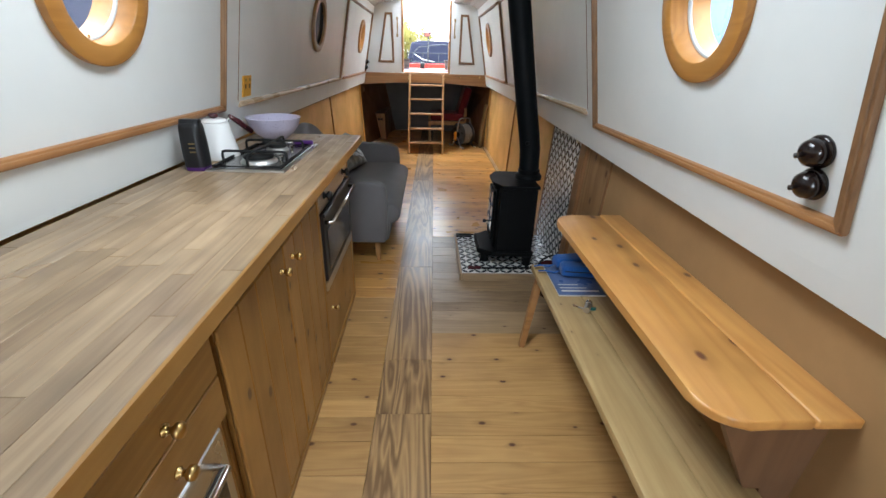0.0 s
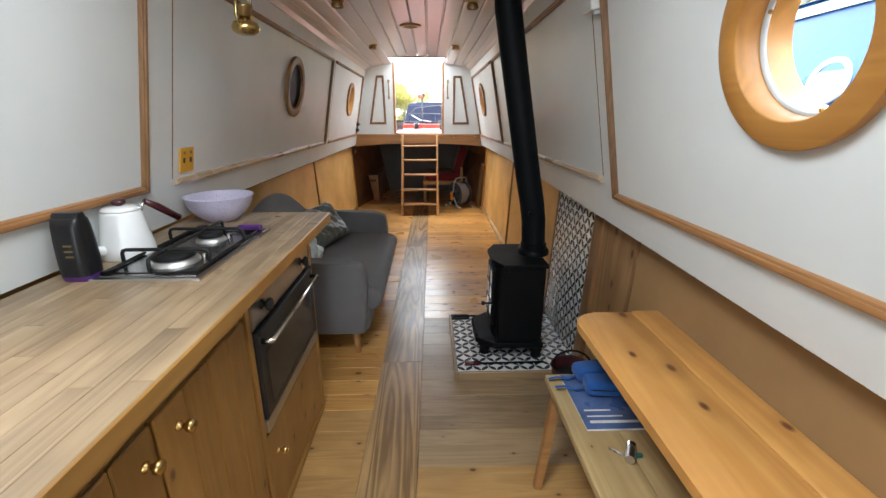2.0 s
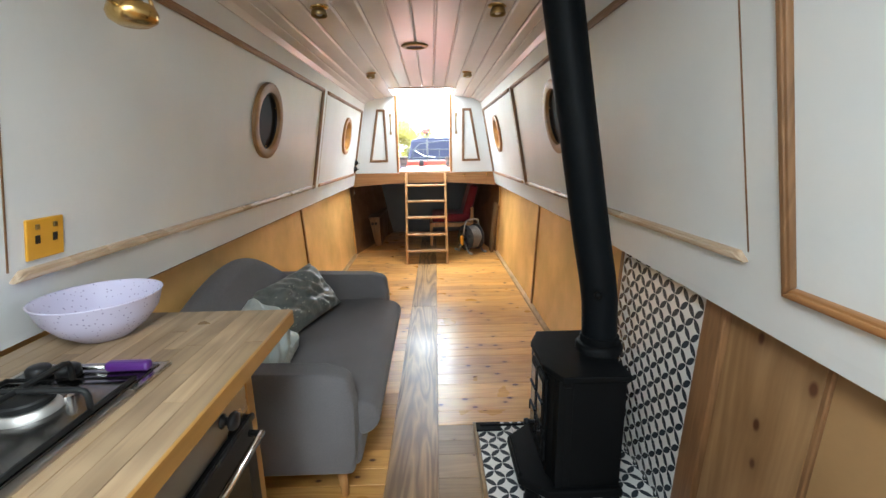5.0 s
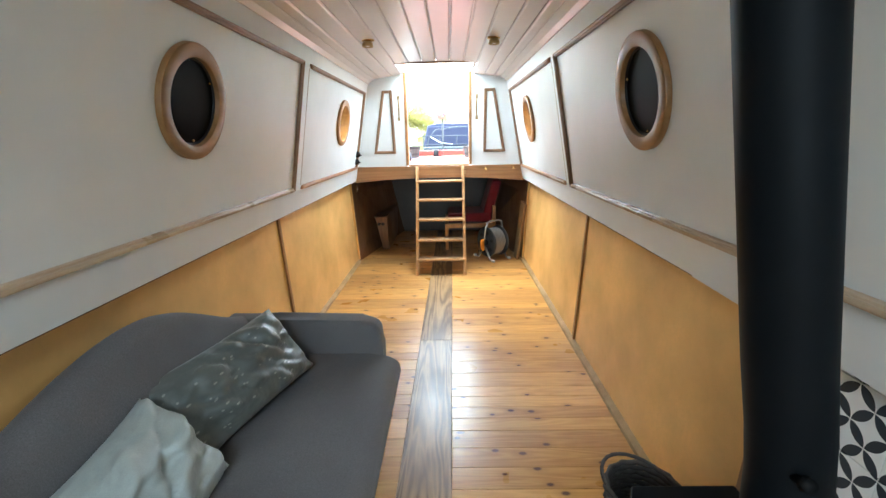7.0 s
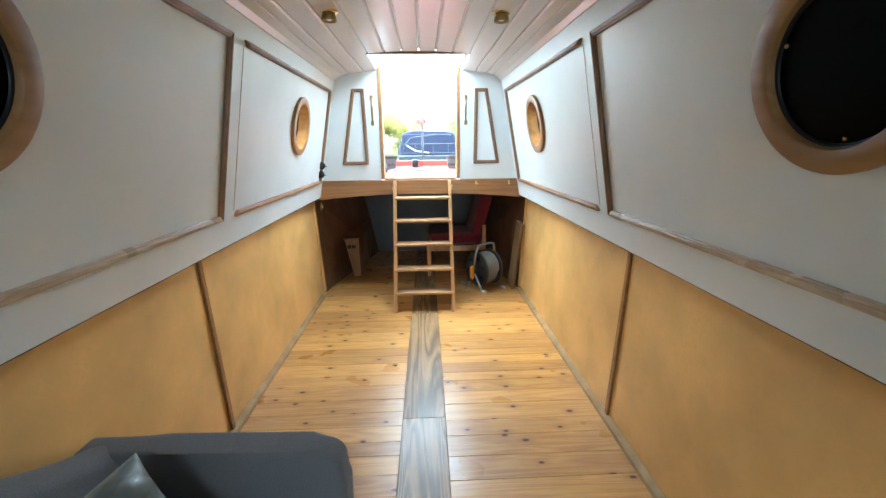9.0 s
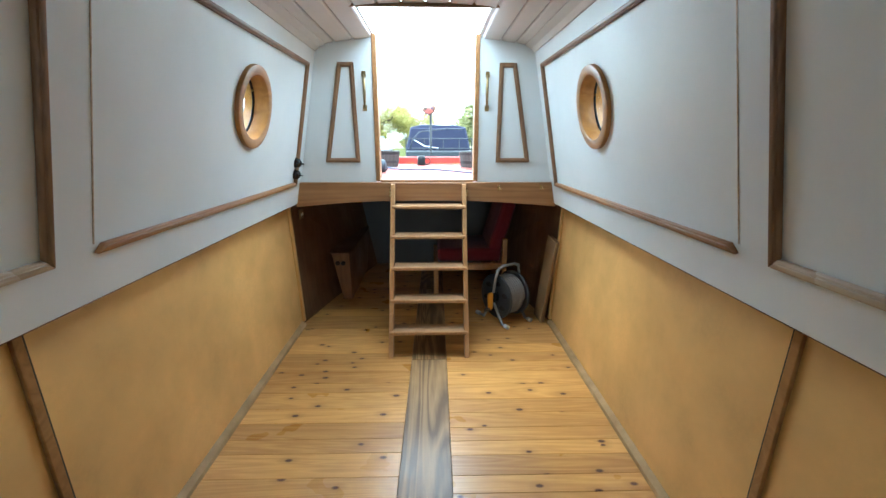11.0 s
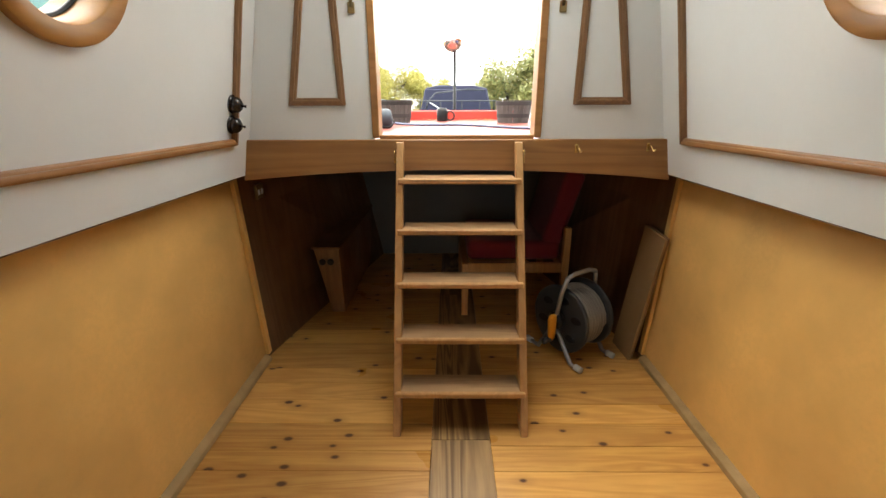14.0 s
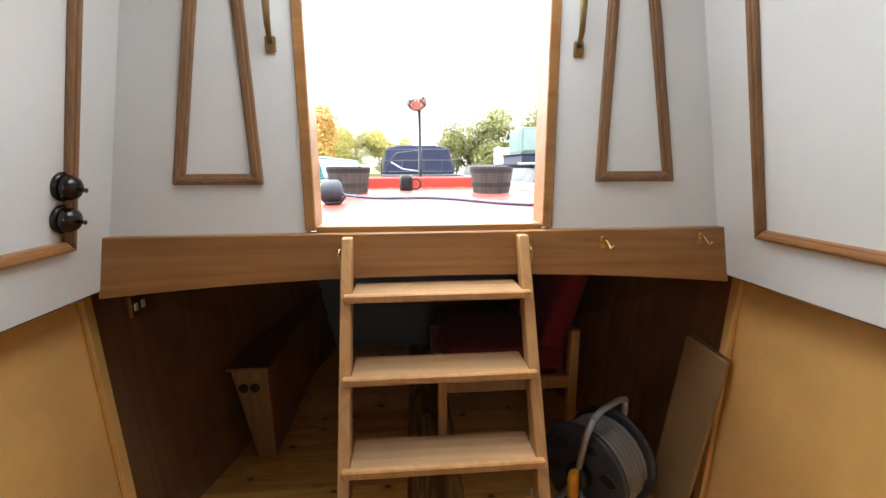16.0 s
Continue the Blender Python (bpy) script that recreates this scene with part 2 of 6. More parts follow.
LILAC.colour(LILAC.mix(LILAC.ramp(_v.outputs["Distance"], 0.15, 0.22, 0.7, 0), (0.56, 0.53, 0.68), (0.2, 0.18, 0.3)))
LILAC = LILAC.m
SOFA = cloth("grey_felt", (0.135, 0.129, 0.131))
BLANK = paint("blanking_board", (0.001, 0.001, 0.0012), 0.3, 0.1, 0, 0.05, 1.0, 0.03)
CUSH_DARK = cloth("dark_cushion", (0.13, 0.145, 0.135), 0.42, (0.42, 0.43, 0.38), 0.8)
CUSH_LIGHT = cloth("pale_cushion", (0.40, 0.44, 0.42), 0.4, None, 0.8)
REDCLOTH = cloth("red_upholstery", (0.15, 0.008, 0.014))
BLUE = cloth("blue_cloth", (0.012, 0.08, 0.29))
NAVY = cloth("navy_canvas", (0.012, 0.014, 0.042), 0.8)
TILE_WALL, TILE_FLOOR = tile_print("wall_tile", 1, 2), tile_print("hearth_tile", 0, 1)
GLASS = glass("window_glass")
DARKGLASS = paint("oven_glass", (0.012, 0.011, 0.01), 0.1, 0.05)
HOBGLASS = paint("hob_steel", (0.20, 0.195, 0.19), 0.22, 0.08, 1.0)
MAROON = paint("maroon_enamel", (0.06, 0.012, 0.016), 0.25, 0.1)
PURPLE = paint("purple_plastic", (0.07, 0.015, 0.14), 0.3, 0.05)
ORANGE = paint("orange_plastic", (0.72, 0.30, 0.02), 0.4, 0.08)
GREYPLASTIC = paint("grey_plastic", (0.027, 0.030, 0.034), 0.45, 0.08)
HOSE = paint("grey_hose", (0.19, 0.175, 0.155), 0.45, 0.1)
REDPAINT = paint("red_deck_paint", (0.50, 0.045, 0.03), 0.4, 0.15, 0, 0.1)
DECK = paint("red_worn_deck", (0.30, 0.085, 0.065), 0.35, 0.2, 0, 0.15)
WATER = paint("canal_water", (0.05, 0.06, 0.05), 0.1, 0.1, 0, 0.5, 0.3)
TEAL = paint("teal_boat_paint", (0.02, 0.13, 0.12), 0.3, 0.1)
BOATBLUE = paint("blue_boat_paint", (0.02, 0.085, 0.25), 0.3, 0.08)
BOATNAVY = paint("dark_hull", (0.02, 0.025, 0.03), 0.4, 0.1)
PALE = paint("pale_boat_paint", (0.55, 0.56, 0.55), 0.4, 0.08)
BARREL = wood("weathered_barrel", (0.085, 0.075, 0.068), (0.05, 0.044, 0.04), "z", 0.6, 0.7, 0.0, 0.2, 0.4)
HOOP = paint("rusty_grey_hoop", (0.045, 0.04, 0.038), 0.7, 0.2, 0.3, 0.2)
RUBBER = paint("blue_grey_rubber", (0.035, 0.045, 0.06), 0.55, 0.15, 0, 0.1)
PAPER = paint("magazine_cover", (0.10, 0.16, 0.34), 0.3, 0.3, 0, 0.02, 4)
PAGES = paint("paper", (0.72, 0.70, 0.66), 0.6, 0.05)
SIGNAL = paint("orange_sticker", (0.72, 0.36, 0.03), 0.4, 0.08)
# chrome; the red tint is the deck's reflection put into the colour
GLOBE = paint("mirrored_globe", (0.78, 0.46, 0.42), 0.1, 0.2, 0.9, 0.02)
TUBEGREY = paint("grey_tube", (0.34, 0.34, 0.34), 0.45, 0.08, 0.6)
WORN_PINE = wood("worn_pine_board", (0.52, 0.31, 0.115), (0.34, 0.175, 0.055), "x", 0.7, 0.38, 1.0, 0.35, 0.5, coat=0.15)
LINEBLUE = paint("blue_grey_line", (0.10, 0.12, 0.20), 0.5, 0.1)
BARK = paint("bark", (0.10, 0.075, 0.05), 0.9, 0.2, 0, 0.5)


def leaves(name, c1, c2):
    m = Mat(name, 0.6)
    g = m.node("ShaderNodeNewGeometry")
    m.colour(m.mix(g.outputs["Random Per Island"], c1, c2))
    m.b.inputs["Subsurface Weight"].default_value = 0.0
    return m.m


LEAF_GREEN = leaves("green_leaves", (0.19, 0.19, 0.03), (0.33, 0.27, 0.05))
LEAF_GOLD = leaves("autumn_leaves", (0.28, 0.15, 0.02), (0.42, 0.23, 0.035))
LEAF_DULL = leaves("olive_leaves", (0.105, 0.13, 0.032), (0.24, 0.215, 0.065))

# ---- building tools ----


def thing(name, label, category, at=(0, 0, 0), group="", kind=""):
    """An Empty at the base of a thing whose parts are given in world metres."""
    ob = new(name)
    ob.location = at
    ob.empty_display_size = 0.05
    return tagged(ob, label, category, group, kind)


def base_of(ob):
    """Where the origin of a thing lies; parts of things have theirs at the world's."""
    return ob.location.copy() if ob.type == "EMPTY" else Vector((0, 0, 0))


def part(name, bm, material, parent=None, label="", smooth=False, kind=""):
    """Links a bmesh as one mesh object, under a thing or a part if given."""
    me = bpy.data.meshes.new(name)
    bmesh.ops.recalc_face_normals(bm, faces=bm.faces)
    bm.to_mesh(me)
    bm.free()
    me.materials.append(material)
    if smooth:
        for p in me.polygons:
            p.use_smooth = True
        if smooth == "angle":
            me.set_sharp_from_angle(angle=radians(40))
    ob = new(name, me)
    if parent is not None:
        ob.parent = parent
        ob.matrix_parent_inverse = Matrix.Translation(-base_of(parent))
    return tagged(ob, label, kind=kind)


def bevel(bm, edges, r, seg=1):
    bmesh.ops.bevel(bm, geom=list(edges), offset=r, segments=seg, affect="EDGES", profile=0.5, clamp_overlap=True)


def box(x0, x1, y0, y1, z0, z1, r=0.0, seg=1, bm=None):
    """A box between two corners, its edges rounded by r."""
    own = bmesh.new()
    m = Matrix.Translation(((x0 + x1) / 2, (y0 + y1) / 2, (z0 + z1) / 2)) @ Matrix.Diagonal((abs(x1 - x0), abs(y1 - y0), abs(z1 - z0), 1))
    bmesh.ops.create_cube(own, size=1, matrix=m)
    if r:
        bevel(own, own.edges, r, seg)
    return join(bm, own)


def join(bm, own):
    if bm is None:
        return own
    me = bpy.data.meshes.new("tmp")
    own.to_mesh(me)
    own.free()
    bm.from_mesh(me)
    bpy.data.meshes.remove(me)
    return bm


def prism(outline, axis, a, b, r=0.0, seg=1, bm=None):
    """An outline of 2D points pushed along an axis from a to b. Axis x takes (y, z), y takes (x, z), z takes (x, y)."""
    own = bmesh.new()

    def at(p, w):
        return {"x": (w, p[0], p[1]), "y": (p[0], w, p[1]), "z": (p[0], p[1], w)}[axis]

    lo, hi = [own.verts.new(at(p, a)) for p in outline], [own.verts.new(at(p, b)) for p in outline]
    own.faces.new(lo), own.faces.new(hi[::-1])
    n = len(outline)
    for i in range(n):
        own.faces.new((lo[i], hi[i], hi[(i + 1) % n], lo[(i + 1) % n]))
    if r:
        bevel(own, own.edges, r, seg)
    return join(bm, own)


def tube(points, radius, sides=10, bm=None, closed=False, flat=1.0):
    """A round bar along a line of points; radius may be a list."""
    own = bmesh.new()
    pts = [Vector(p) for p in points]
    n = len(pts)
    rad = radius if isinstance(radius, (list, tuple)) else [radius] * n
    rings, up = [], None
    for i, p in enumerate(pts):
        a, b = pts[(i - 1) % n] if (i or closed) else p, pts[(i + 1) % n] if (i < n - 1 or closed) else p
        d = (b - a).normalized()
        if up is None:
            side = d.orthogonal().normalized() if abs(d.z) > 0.9 else d.cross(Vector((0, 0, 1))).normalized()
            up = side
        s = side - d * side.dot(d)
        s = s.normalized() if s.length > 0.05 else d.orthogonal().normalized()
        side = s
        up = s.cross(d).normalized()
        rings.append([own.verts.new(p + rad[i] * (math.cos(2 * math.pi * k / sides) * s + flat * math.sin(2 * math.pi * k / sides) * up)) for k in range(sides)])
    for i in range(n if closed else n - 1):
        r0, r1 = rings[i], rings[(i + 1) % n]
        for k in range(sides):
            own.faces.new((r0[k], r0[(k + 1) % sides], r1[(k + 1) % sides], r1[k]))
    if not closed:
        own.faces.new(rings[0][::-1]), own.faces.new(rings[-1])
    return join(bm, own)


def lathe(profile, m=None, sides=32, bm=None, cap=True):
    """A profile of (radius, height) turned round z, then moved by m."""
    own = bmesh.new()
    rings = []
    for r, z in profile:
        rings.append([own.verts.new((max(r, 0.0004) * math.cos(2 * math.pi * k / sides), max(r, 0.0004) * math.sin(2 * math.pi * k / sides), z)) for k in range(sides)])
    for a, b in zip(rings, rings[1:]):
        for k in range(sides):
            own.faces.new((a[k], a[(k + 1) % sides], b[(k + 1) % sides], b[k]))
    if cap:
        own.faces.new(rings[0][::-1]), own.faces.new(rings[-1])
    if m is not None:
        bmesh.ops.transform(own, matrix=m, verts=own.verts)
    return join(bm, own)


def pillow(w, h, t, m, seed=0, n=22, wrinkle=0.012):
    """A stuffed cushion, w by h, t thick, with creases."""
    own = bmesh.new()
    grid = {}
    for s in (1, -1):
        for i in range(n + 1):
            for j in range(n + 1):
                u, v = 2 * i / n - 1, 2 * j / n - 1
                if s < 0 and (i in (0, n) or j in (0, n)):
                    grid[s, i, j] = grid[1, i, j]
                    continue
                k = ((1 - abs(u) ** 2.6) * (1 - abs(v) ** 2.6)) ** 0.55 if abs(u) < 1 and abs(v) < 1 else 0
                pinch = 1 - 0.07 * (1 - abs(u) ** 2) * abs(v) ** 3 - 0.0
                x, y = u * w / 2 * (1 - 0.06 * (1 - v * v) * abs(u) ** 3), v * h / 2 * pinch
                q = noise.fractal(Vector((x * 7 + seed, y * 11, s * 3)), 1.0, 2.0, 3)
                fold = abs(noise.noise(Vector((x * 9 + y * 13 + seed, y * 3 - x * 4, seed * 1.7))))
                z = s * (t / 2 * k + (q * wrinkle + fold * wrinkle * 1.8) * (0.25 + k))
                grid[s, i, j] = own.verts.new((x, y, z))
        for i in range(n):
            for j in range(n):
                own.faces.new((grid[s, i, j], grid[s, i + 1, j], grid[s, i + 1, j + 1], grid[s, i, j + 1]))
    bmesh.ops.transform(own, matrix=m, verts=own.verts)
    return own


# ---- the cabin's cross-section ----
CX, FORE, AFT = 0.014, 7.6, -2.1


def half(z):
    """Half the width between the leaning upper walls at height z."""
    return 0.888 - 0.186 * (z - 1.10)


def hull(z):
    """Half the width between the lower linings."""
    return 0.962 + 0.052 * z


def ceil_z(x):
    return 2.052 - 0.125 * (x - CX) ** 2


def wp(side, y, z, w=0.0):
    """A point on the upper wall of a side (-1 left, 1 right), w metres into the room."""
    return Vector((CX + side * (half(z) - w), y, z - 0.186 * w))


def wall_bar(side, corners, w0, w1, r=0.0, bm=None):
    """A flat piece on an upper wall: its outline of (y, z), from depth w0 to w1."""
    own = bmesh.new()
    lo, hi = [own.verts.new(wp(side, y, z, w0)) for y, z in corners], [own.verts.new(wp(side, y, z, w1)) for y, z in corners]
    own.faces.new(lo), own.faces.new(hi[::-1])
    n = len(corners)
    for i in range(n):
        own.faces.new((lo[i], hi[i], hi[(i + 1) % n], lo[(i + 1) % n]))
    if r:
        bevel(own, own.edges, r, 2)
    return join(bm, own)


PORT_Y = {-1: {"aft": 2.03, "mid": 4.45, "fore": 6.685}, 1: {"aft": 2.03, "mid": 4.45, "fore": 6.635}}
PORT_Z, PORT_R = {"aft": 1.49, "mid": 1.543, "fore": 1.535}, 0.16
TOP = 1.985
BAND = 0.945


def upper_wall(side, name):
    """A leaning painted wall with thickness and round openings through it."""
    bm, seg, thick = bmesh.new(), 48, -0.07
    cells, y = [], AFT
    for key in ("aft", "mid", "fore"):
        c = PORT_Y[side][key]
        cells += [(y, c - 0.3, None), (c - 0.3, c + 0.3, key)]
        y = c + 0.3
    cells.append((y, FORE + 0.02, None))
    for w in (0.0, thick):
        for y0, y1, key in cells:
            if key is None:
                bm.faces.new([bm.verts.new(wp(side, a, b, w)) for a, b in ((y0, BAND), (y1, BAND), (y1, TOP), (y0, TOP))])
                continue
            cy, cz = PORT_Y[side][key], PORT_Z[key]
            inner, outer = [], []
            for k in range(seg):
                a = 2 * math.pi * (k + 0.5) / seg
                u, v = math.cos(a), math.sin(a)
                inner.append(bm.verts.new(wp(side, cy + PORT_R * u, cz + PORT_R * v, w)))
                s = min((y1 - cy) / abs(u) if abs(u) > 1e-6 else 9, ((TOP - cz) if v > 0 else (cz - BAND)) / abs(v) if abs(v) > 1e-6 else 9)
                outer.append(bm.verts.new(wp(side, cy + s * u, cz + s * v, w)))
            for k in range(seg):
                j = (k + 1) % seg
                bm.faces.new((inner[k], inner[j], outer[j], outer[k]))
                on_y = [abs(outer[n].co.y - cy) > 0.2999 for n in (k, j)]
                if on_y[0] != on_y[1]:
                    yy = y1 if math.cos(2 * math.pi * (k + 1) / seg) > 0 else y0
                    zz = TOP if math.sin(2 * math.pi * (k + 1) / seg) > 0 else BAND
                    bm.faces.new((outer[k], outer[j], bm.verts.new(wp(side, yy, zz, w))))
    # bottom and top edges
    for zz in (BAND, TOP):
        bm.faces.new([bm.verts.new(wp(side, a, zz, w)) for a, w in ((AFT, 0), (FORE + 0.02, 0), (FORE + 0.02, thick), (AFT, thick))])
    return tagged(part(name, bm, WHITE), "cream-white painted leaning cabin side with round portholes", "wall", kind="structure")


wall_left = upper_wall(-1, "wall_left")
wall_right = upper_wall(1, "wall_right")


def lower_wall(side, name):
    bm = bmesh.new()
    pts = [(CX + side * hull(0), -0.02), (CX + side * hull(BAND), BAND), (CX + side * (hull(BAND) + 0.05), BAND), (CX + side * (hull(0) + 0.05), -0.02)]
    prism(pts, "y", AFT, 7.62, bm=bm)
    return tagged(part(name, bm, PLY), "honey-coloured plywood lining under the gunwale", "wall", kind="structure")


lower_wall(-1, "wall_lower_left")
lower_wall(1, "wall_lower_right")
# gunwale undersides: the dark ply colour stands for their shade
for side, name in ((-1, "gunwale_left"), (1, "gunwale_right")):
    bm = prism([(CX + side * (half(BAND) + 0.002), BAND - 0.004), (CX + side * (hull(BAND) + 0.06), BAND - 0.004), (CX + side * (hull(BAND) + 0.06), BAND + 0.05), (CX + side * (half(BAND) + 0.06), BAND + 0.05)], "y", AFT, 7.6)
    tagged(part(name, bm, PLY_DARK_SHADED), "timber underside of the gunwale with shade in its colour", "trim", kind="structure")

for side, corners in ((1, [(AFT, 0.80), (4.2, BAND - 0.005), (4.2, BAND), (AFT, BAND)]), (-1, [(AFT, 0.921), (3.3, 0.928), (3.3, BAND), (AFT, BAND)])):
    tagged(part("trim_apron", wall_bar(side, corners, -0.05, 0.0), WHITE), "cream-white apron below the cabin side", "trim", kind="structure")

# ceiling of long boards, open under the slid-back hatch at the bow
HATCH_Y, HATCH_X0, HATCH_X1 = 6.93, -0.335, 0.372
bm = bmesh.new()
edges = [-0.72 + CX, -0.60 + CX] + [CX - 0.4775 + 0.1222 * k for k in range(0, 9)] + [0.60 + CX, 0.72 + CX]
for a, b in zip(edges, edges[1:]):
    y1 = HATCH_Y if (a > HATCH_X0 - 0.1 and b < HATCH_X1 + 0.1) else FORE + 0.02
    a, b = a + 0.003, b - 0.003
    m = (a + b) / 2
    prism([(a, ceil_z(a) + 0.007), (a + 0.008, ceil_z(a)), (b - 0.008, ceil_z(b)), (b, ceil_z(b) + 0.007), (b, ceil_z(b) + 0.03), (a, ceil_z(a) + 0.03)], "y", AFT, y1, bm=bm)
prism([(CX - 0.8, 2.012), (CX, 2.075), (CX + 0.8, 2.012), (CX + 0.8, 2.10), (CX, 2.14), (CX - 0.8, 2.10)], "y", AFT, HATCH_Y, bm=bm)
for s in (-1, 1):
    x_in = HATCH_X0 if s < 0 else HATCH_X1
    prism([(CX + s * 0.8, 2.012), (x_in, ceil_z(x_in) + 0.028), (x_in, 2.13), (CX + s * 0.8, 2.10)], "y", HATCH_Y, FORE + 0.1, bm=bm)
ceiling = tagged(part("ceiling", bm, CEIL), "glossy cream tongue-and-groove boarded cabin ceiling", "ceiling", kind="structure")
for s in (-1, 1):
    bm = prism([(CX + s * 0.722, TOP - 0.035), (CX + s * 0.70, TOP - 0.012), (CX + s * 0.66, 1.992), (CX + s * 0.66, 2.006), (CX + s * 0.735, 2.006), (CX + s * 0.735, TOP - 0.035)], "y", AFT, FORE)
    tagged(part("trim_cornice", bm, CEIL, smooth=False), "cream painted cornice moulding", "trim", kind="structure")
bm = box(HATCH_X0 - 0.06, HATCH_X1 + 0.06, HATCH_Y - 0.012, HATCH_Y + 0.012, 2.035, 2.058, 0.004)
tagged(part("trim_hatch", bm, TRIM), "brown timber edge of the sliding hatch", "trim", kind="structure")

# assumed stern bulkhead, unseen behind the walker, its doorway made for the fill lamp
bm = bmesh.new()
for x0, x1, z0, z1 in ((-1.1, -0.3, -0.02, 2.12), (0.4, 1.12, -0.02, 2.12), (-0.3, 0.4, 1.98, 2.12), (-0.3, 0.4, -0.02, 0.7)):
    box(x0, x1, AFT - 0.05, AFT, z0, z1, bm=bm)
tagged(part("wall_stern", bm, WHITE), "white painted stern bulkhead, unseen, with an assumed doorway", "wall", kind="structure")

# bow bulkhead: two white cheeks beside the doorway
DOOR_L, DOOR_R, SILL = -0.312, 0.346, 1.10
for s, name in ((-1, "wall_bow_left"), (1, "wall_bow_right")):
    xi = DOOR_L - 0.028 if s < 0 else DOOR_R + 0.028
    bm = prism([(xi, SILL - 0.01), (CX + s * (half(SILL) + 0.03), SILL - 0.01), (CX + s * (half(TOP) + 0.03), 2.01), (xi, 2.06)], "y", FORE, FORE + 0.05)
    tagged(part(name, bm, WHITE), "white painted cheek beside the bow doorway", "wall", kind="structure")
    x0, x1 = (DOOR_L - 0.03, DOOR_L) if s < 0 else (DOOR_R, DOOR_R + 0.03)
    bm = box(x0, x1, FORE - 0.012, FORE + 0.09, SILL, 2.06, 0.003)
    tagged(part("trim_door_jamb", bm, BEAM), "oiled pine door jamb edging", "trim", kind="structure")
bm = box(DOOR_L, DOOR_R, FORE - 0.01, FORE + 0.12, SILL - 0.01, SILL + 0.012, 0.003)
tagged(part("trim_door_sill", bm, BEAM), "worn timber door sill", "trim", kind="structure")

# arched beam under the bulkhead
outline = [(CX - half(SILL) - 0.01, SILL - 0.006), (CX + half(SILL) + 0.01, SILL - 0.006)]
for k in range(13):
    u = 1 - 2 * k / 12
    outline.append((CX + u * 0.925, 0.966 - 0.045 * abs(u) ** 2.2))
bm = prism(outline, "y", FORE - 0.03, FORE + 0.02, 0.003)
tagged(part("trim_beam", bm, BEAM), "arched oiled timber beam below the bow doorway", "beam", kind="structure")

# wall mouldings
def panel_frame(side, y0, y1, z0, z1, w=0.036, bottom=None, aft=None):
    rows = [("bottom", [(y0, z0), (y1, z0), (y1 - w, z0 + w), (y0 + w, z0 + w)], bottom or TRIM), ("top", [(y0, z1), (y1, z1), (y1 - w, z1 - w), (y0 + w, z1 - w)], TRIM),
            ("aft", [(y0, z0), (y0, z1), (y0 + w, z1 - w), (y0 + w, z0 + w)], TRIM_Z), ("fore", [(y1, z0), (y1, z1), (y1 - w, z1 - w), (y1 - w, z0 + w)], TRIM_Z)]
    for key, pts, mat in rows:
        if key == "aft" and aft:
            bm = wall_bar(side, [(y0, z0 + w), (y0, z1 - w), (y0 + 0.004, z1 - w), (y0 + 0.004, z0 + w)], -0.002, 0.002)
            tagged(part("trim_panel_edge", bm, TRIM_Z if y0 < 4 else PALE_TRIM), "thin open edge of a painted wall panel", "trim", kind="structure")
            continue
        bm = wall_bar(side, pts, -0.002, 0.016, 0.005)
        cx, cz = sum(p[0] for p in pts) / 4, sum(p[1] for p in pts) / 4
        small = [(cx + (p[0] - cx) * (0.995 if key in ("bottom", "top") else 0.5), cz + (p[1] - cz) * (0.5 if key in ("bottom", "top") else 0.995)) for p in pts]
        wall_bar(side, small, 0.010, 0.021, 0.003, bm)
        tagged(part("trim_panel", bm, mat, smooth="angle"), "brown varnished panel moulding on the cabin side", "trim", kind="structure")


for side, spans in ((-1, ((1.25, 2.79), (2.955, 5.565), (5.70, 7.46))), (1, ((1.47, 2.885), (3.0, 5.545), (5.665, 7.44)))):
    for y0, y1 in spans:
        zb = 1.034 if (side > 0 and y1 < 2.9) else 1.082
        panel_frame(side, y0, y1, zb, 1.862, 0.027, PALE_TRIM if 2.9 < y1 < 6 else TRIM_A, y1 > 2.9)


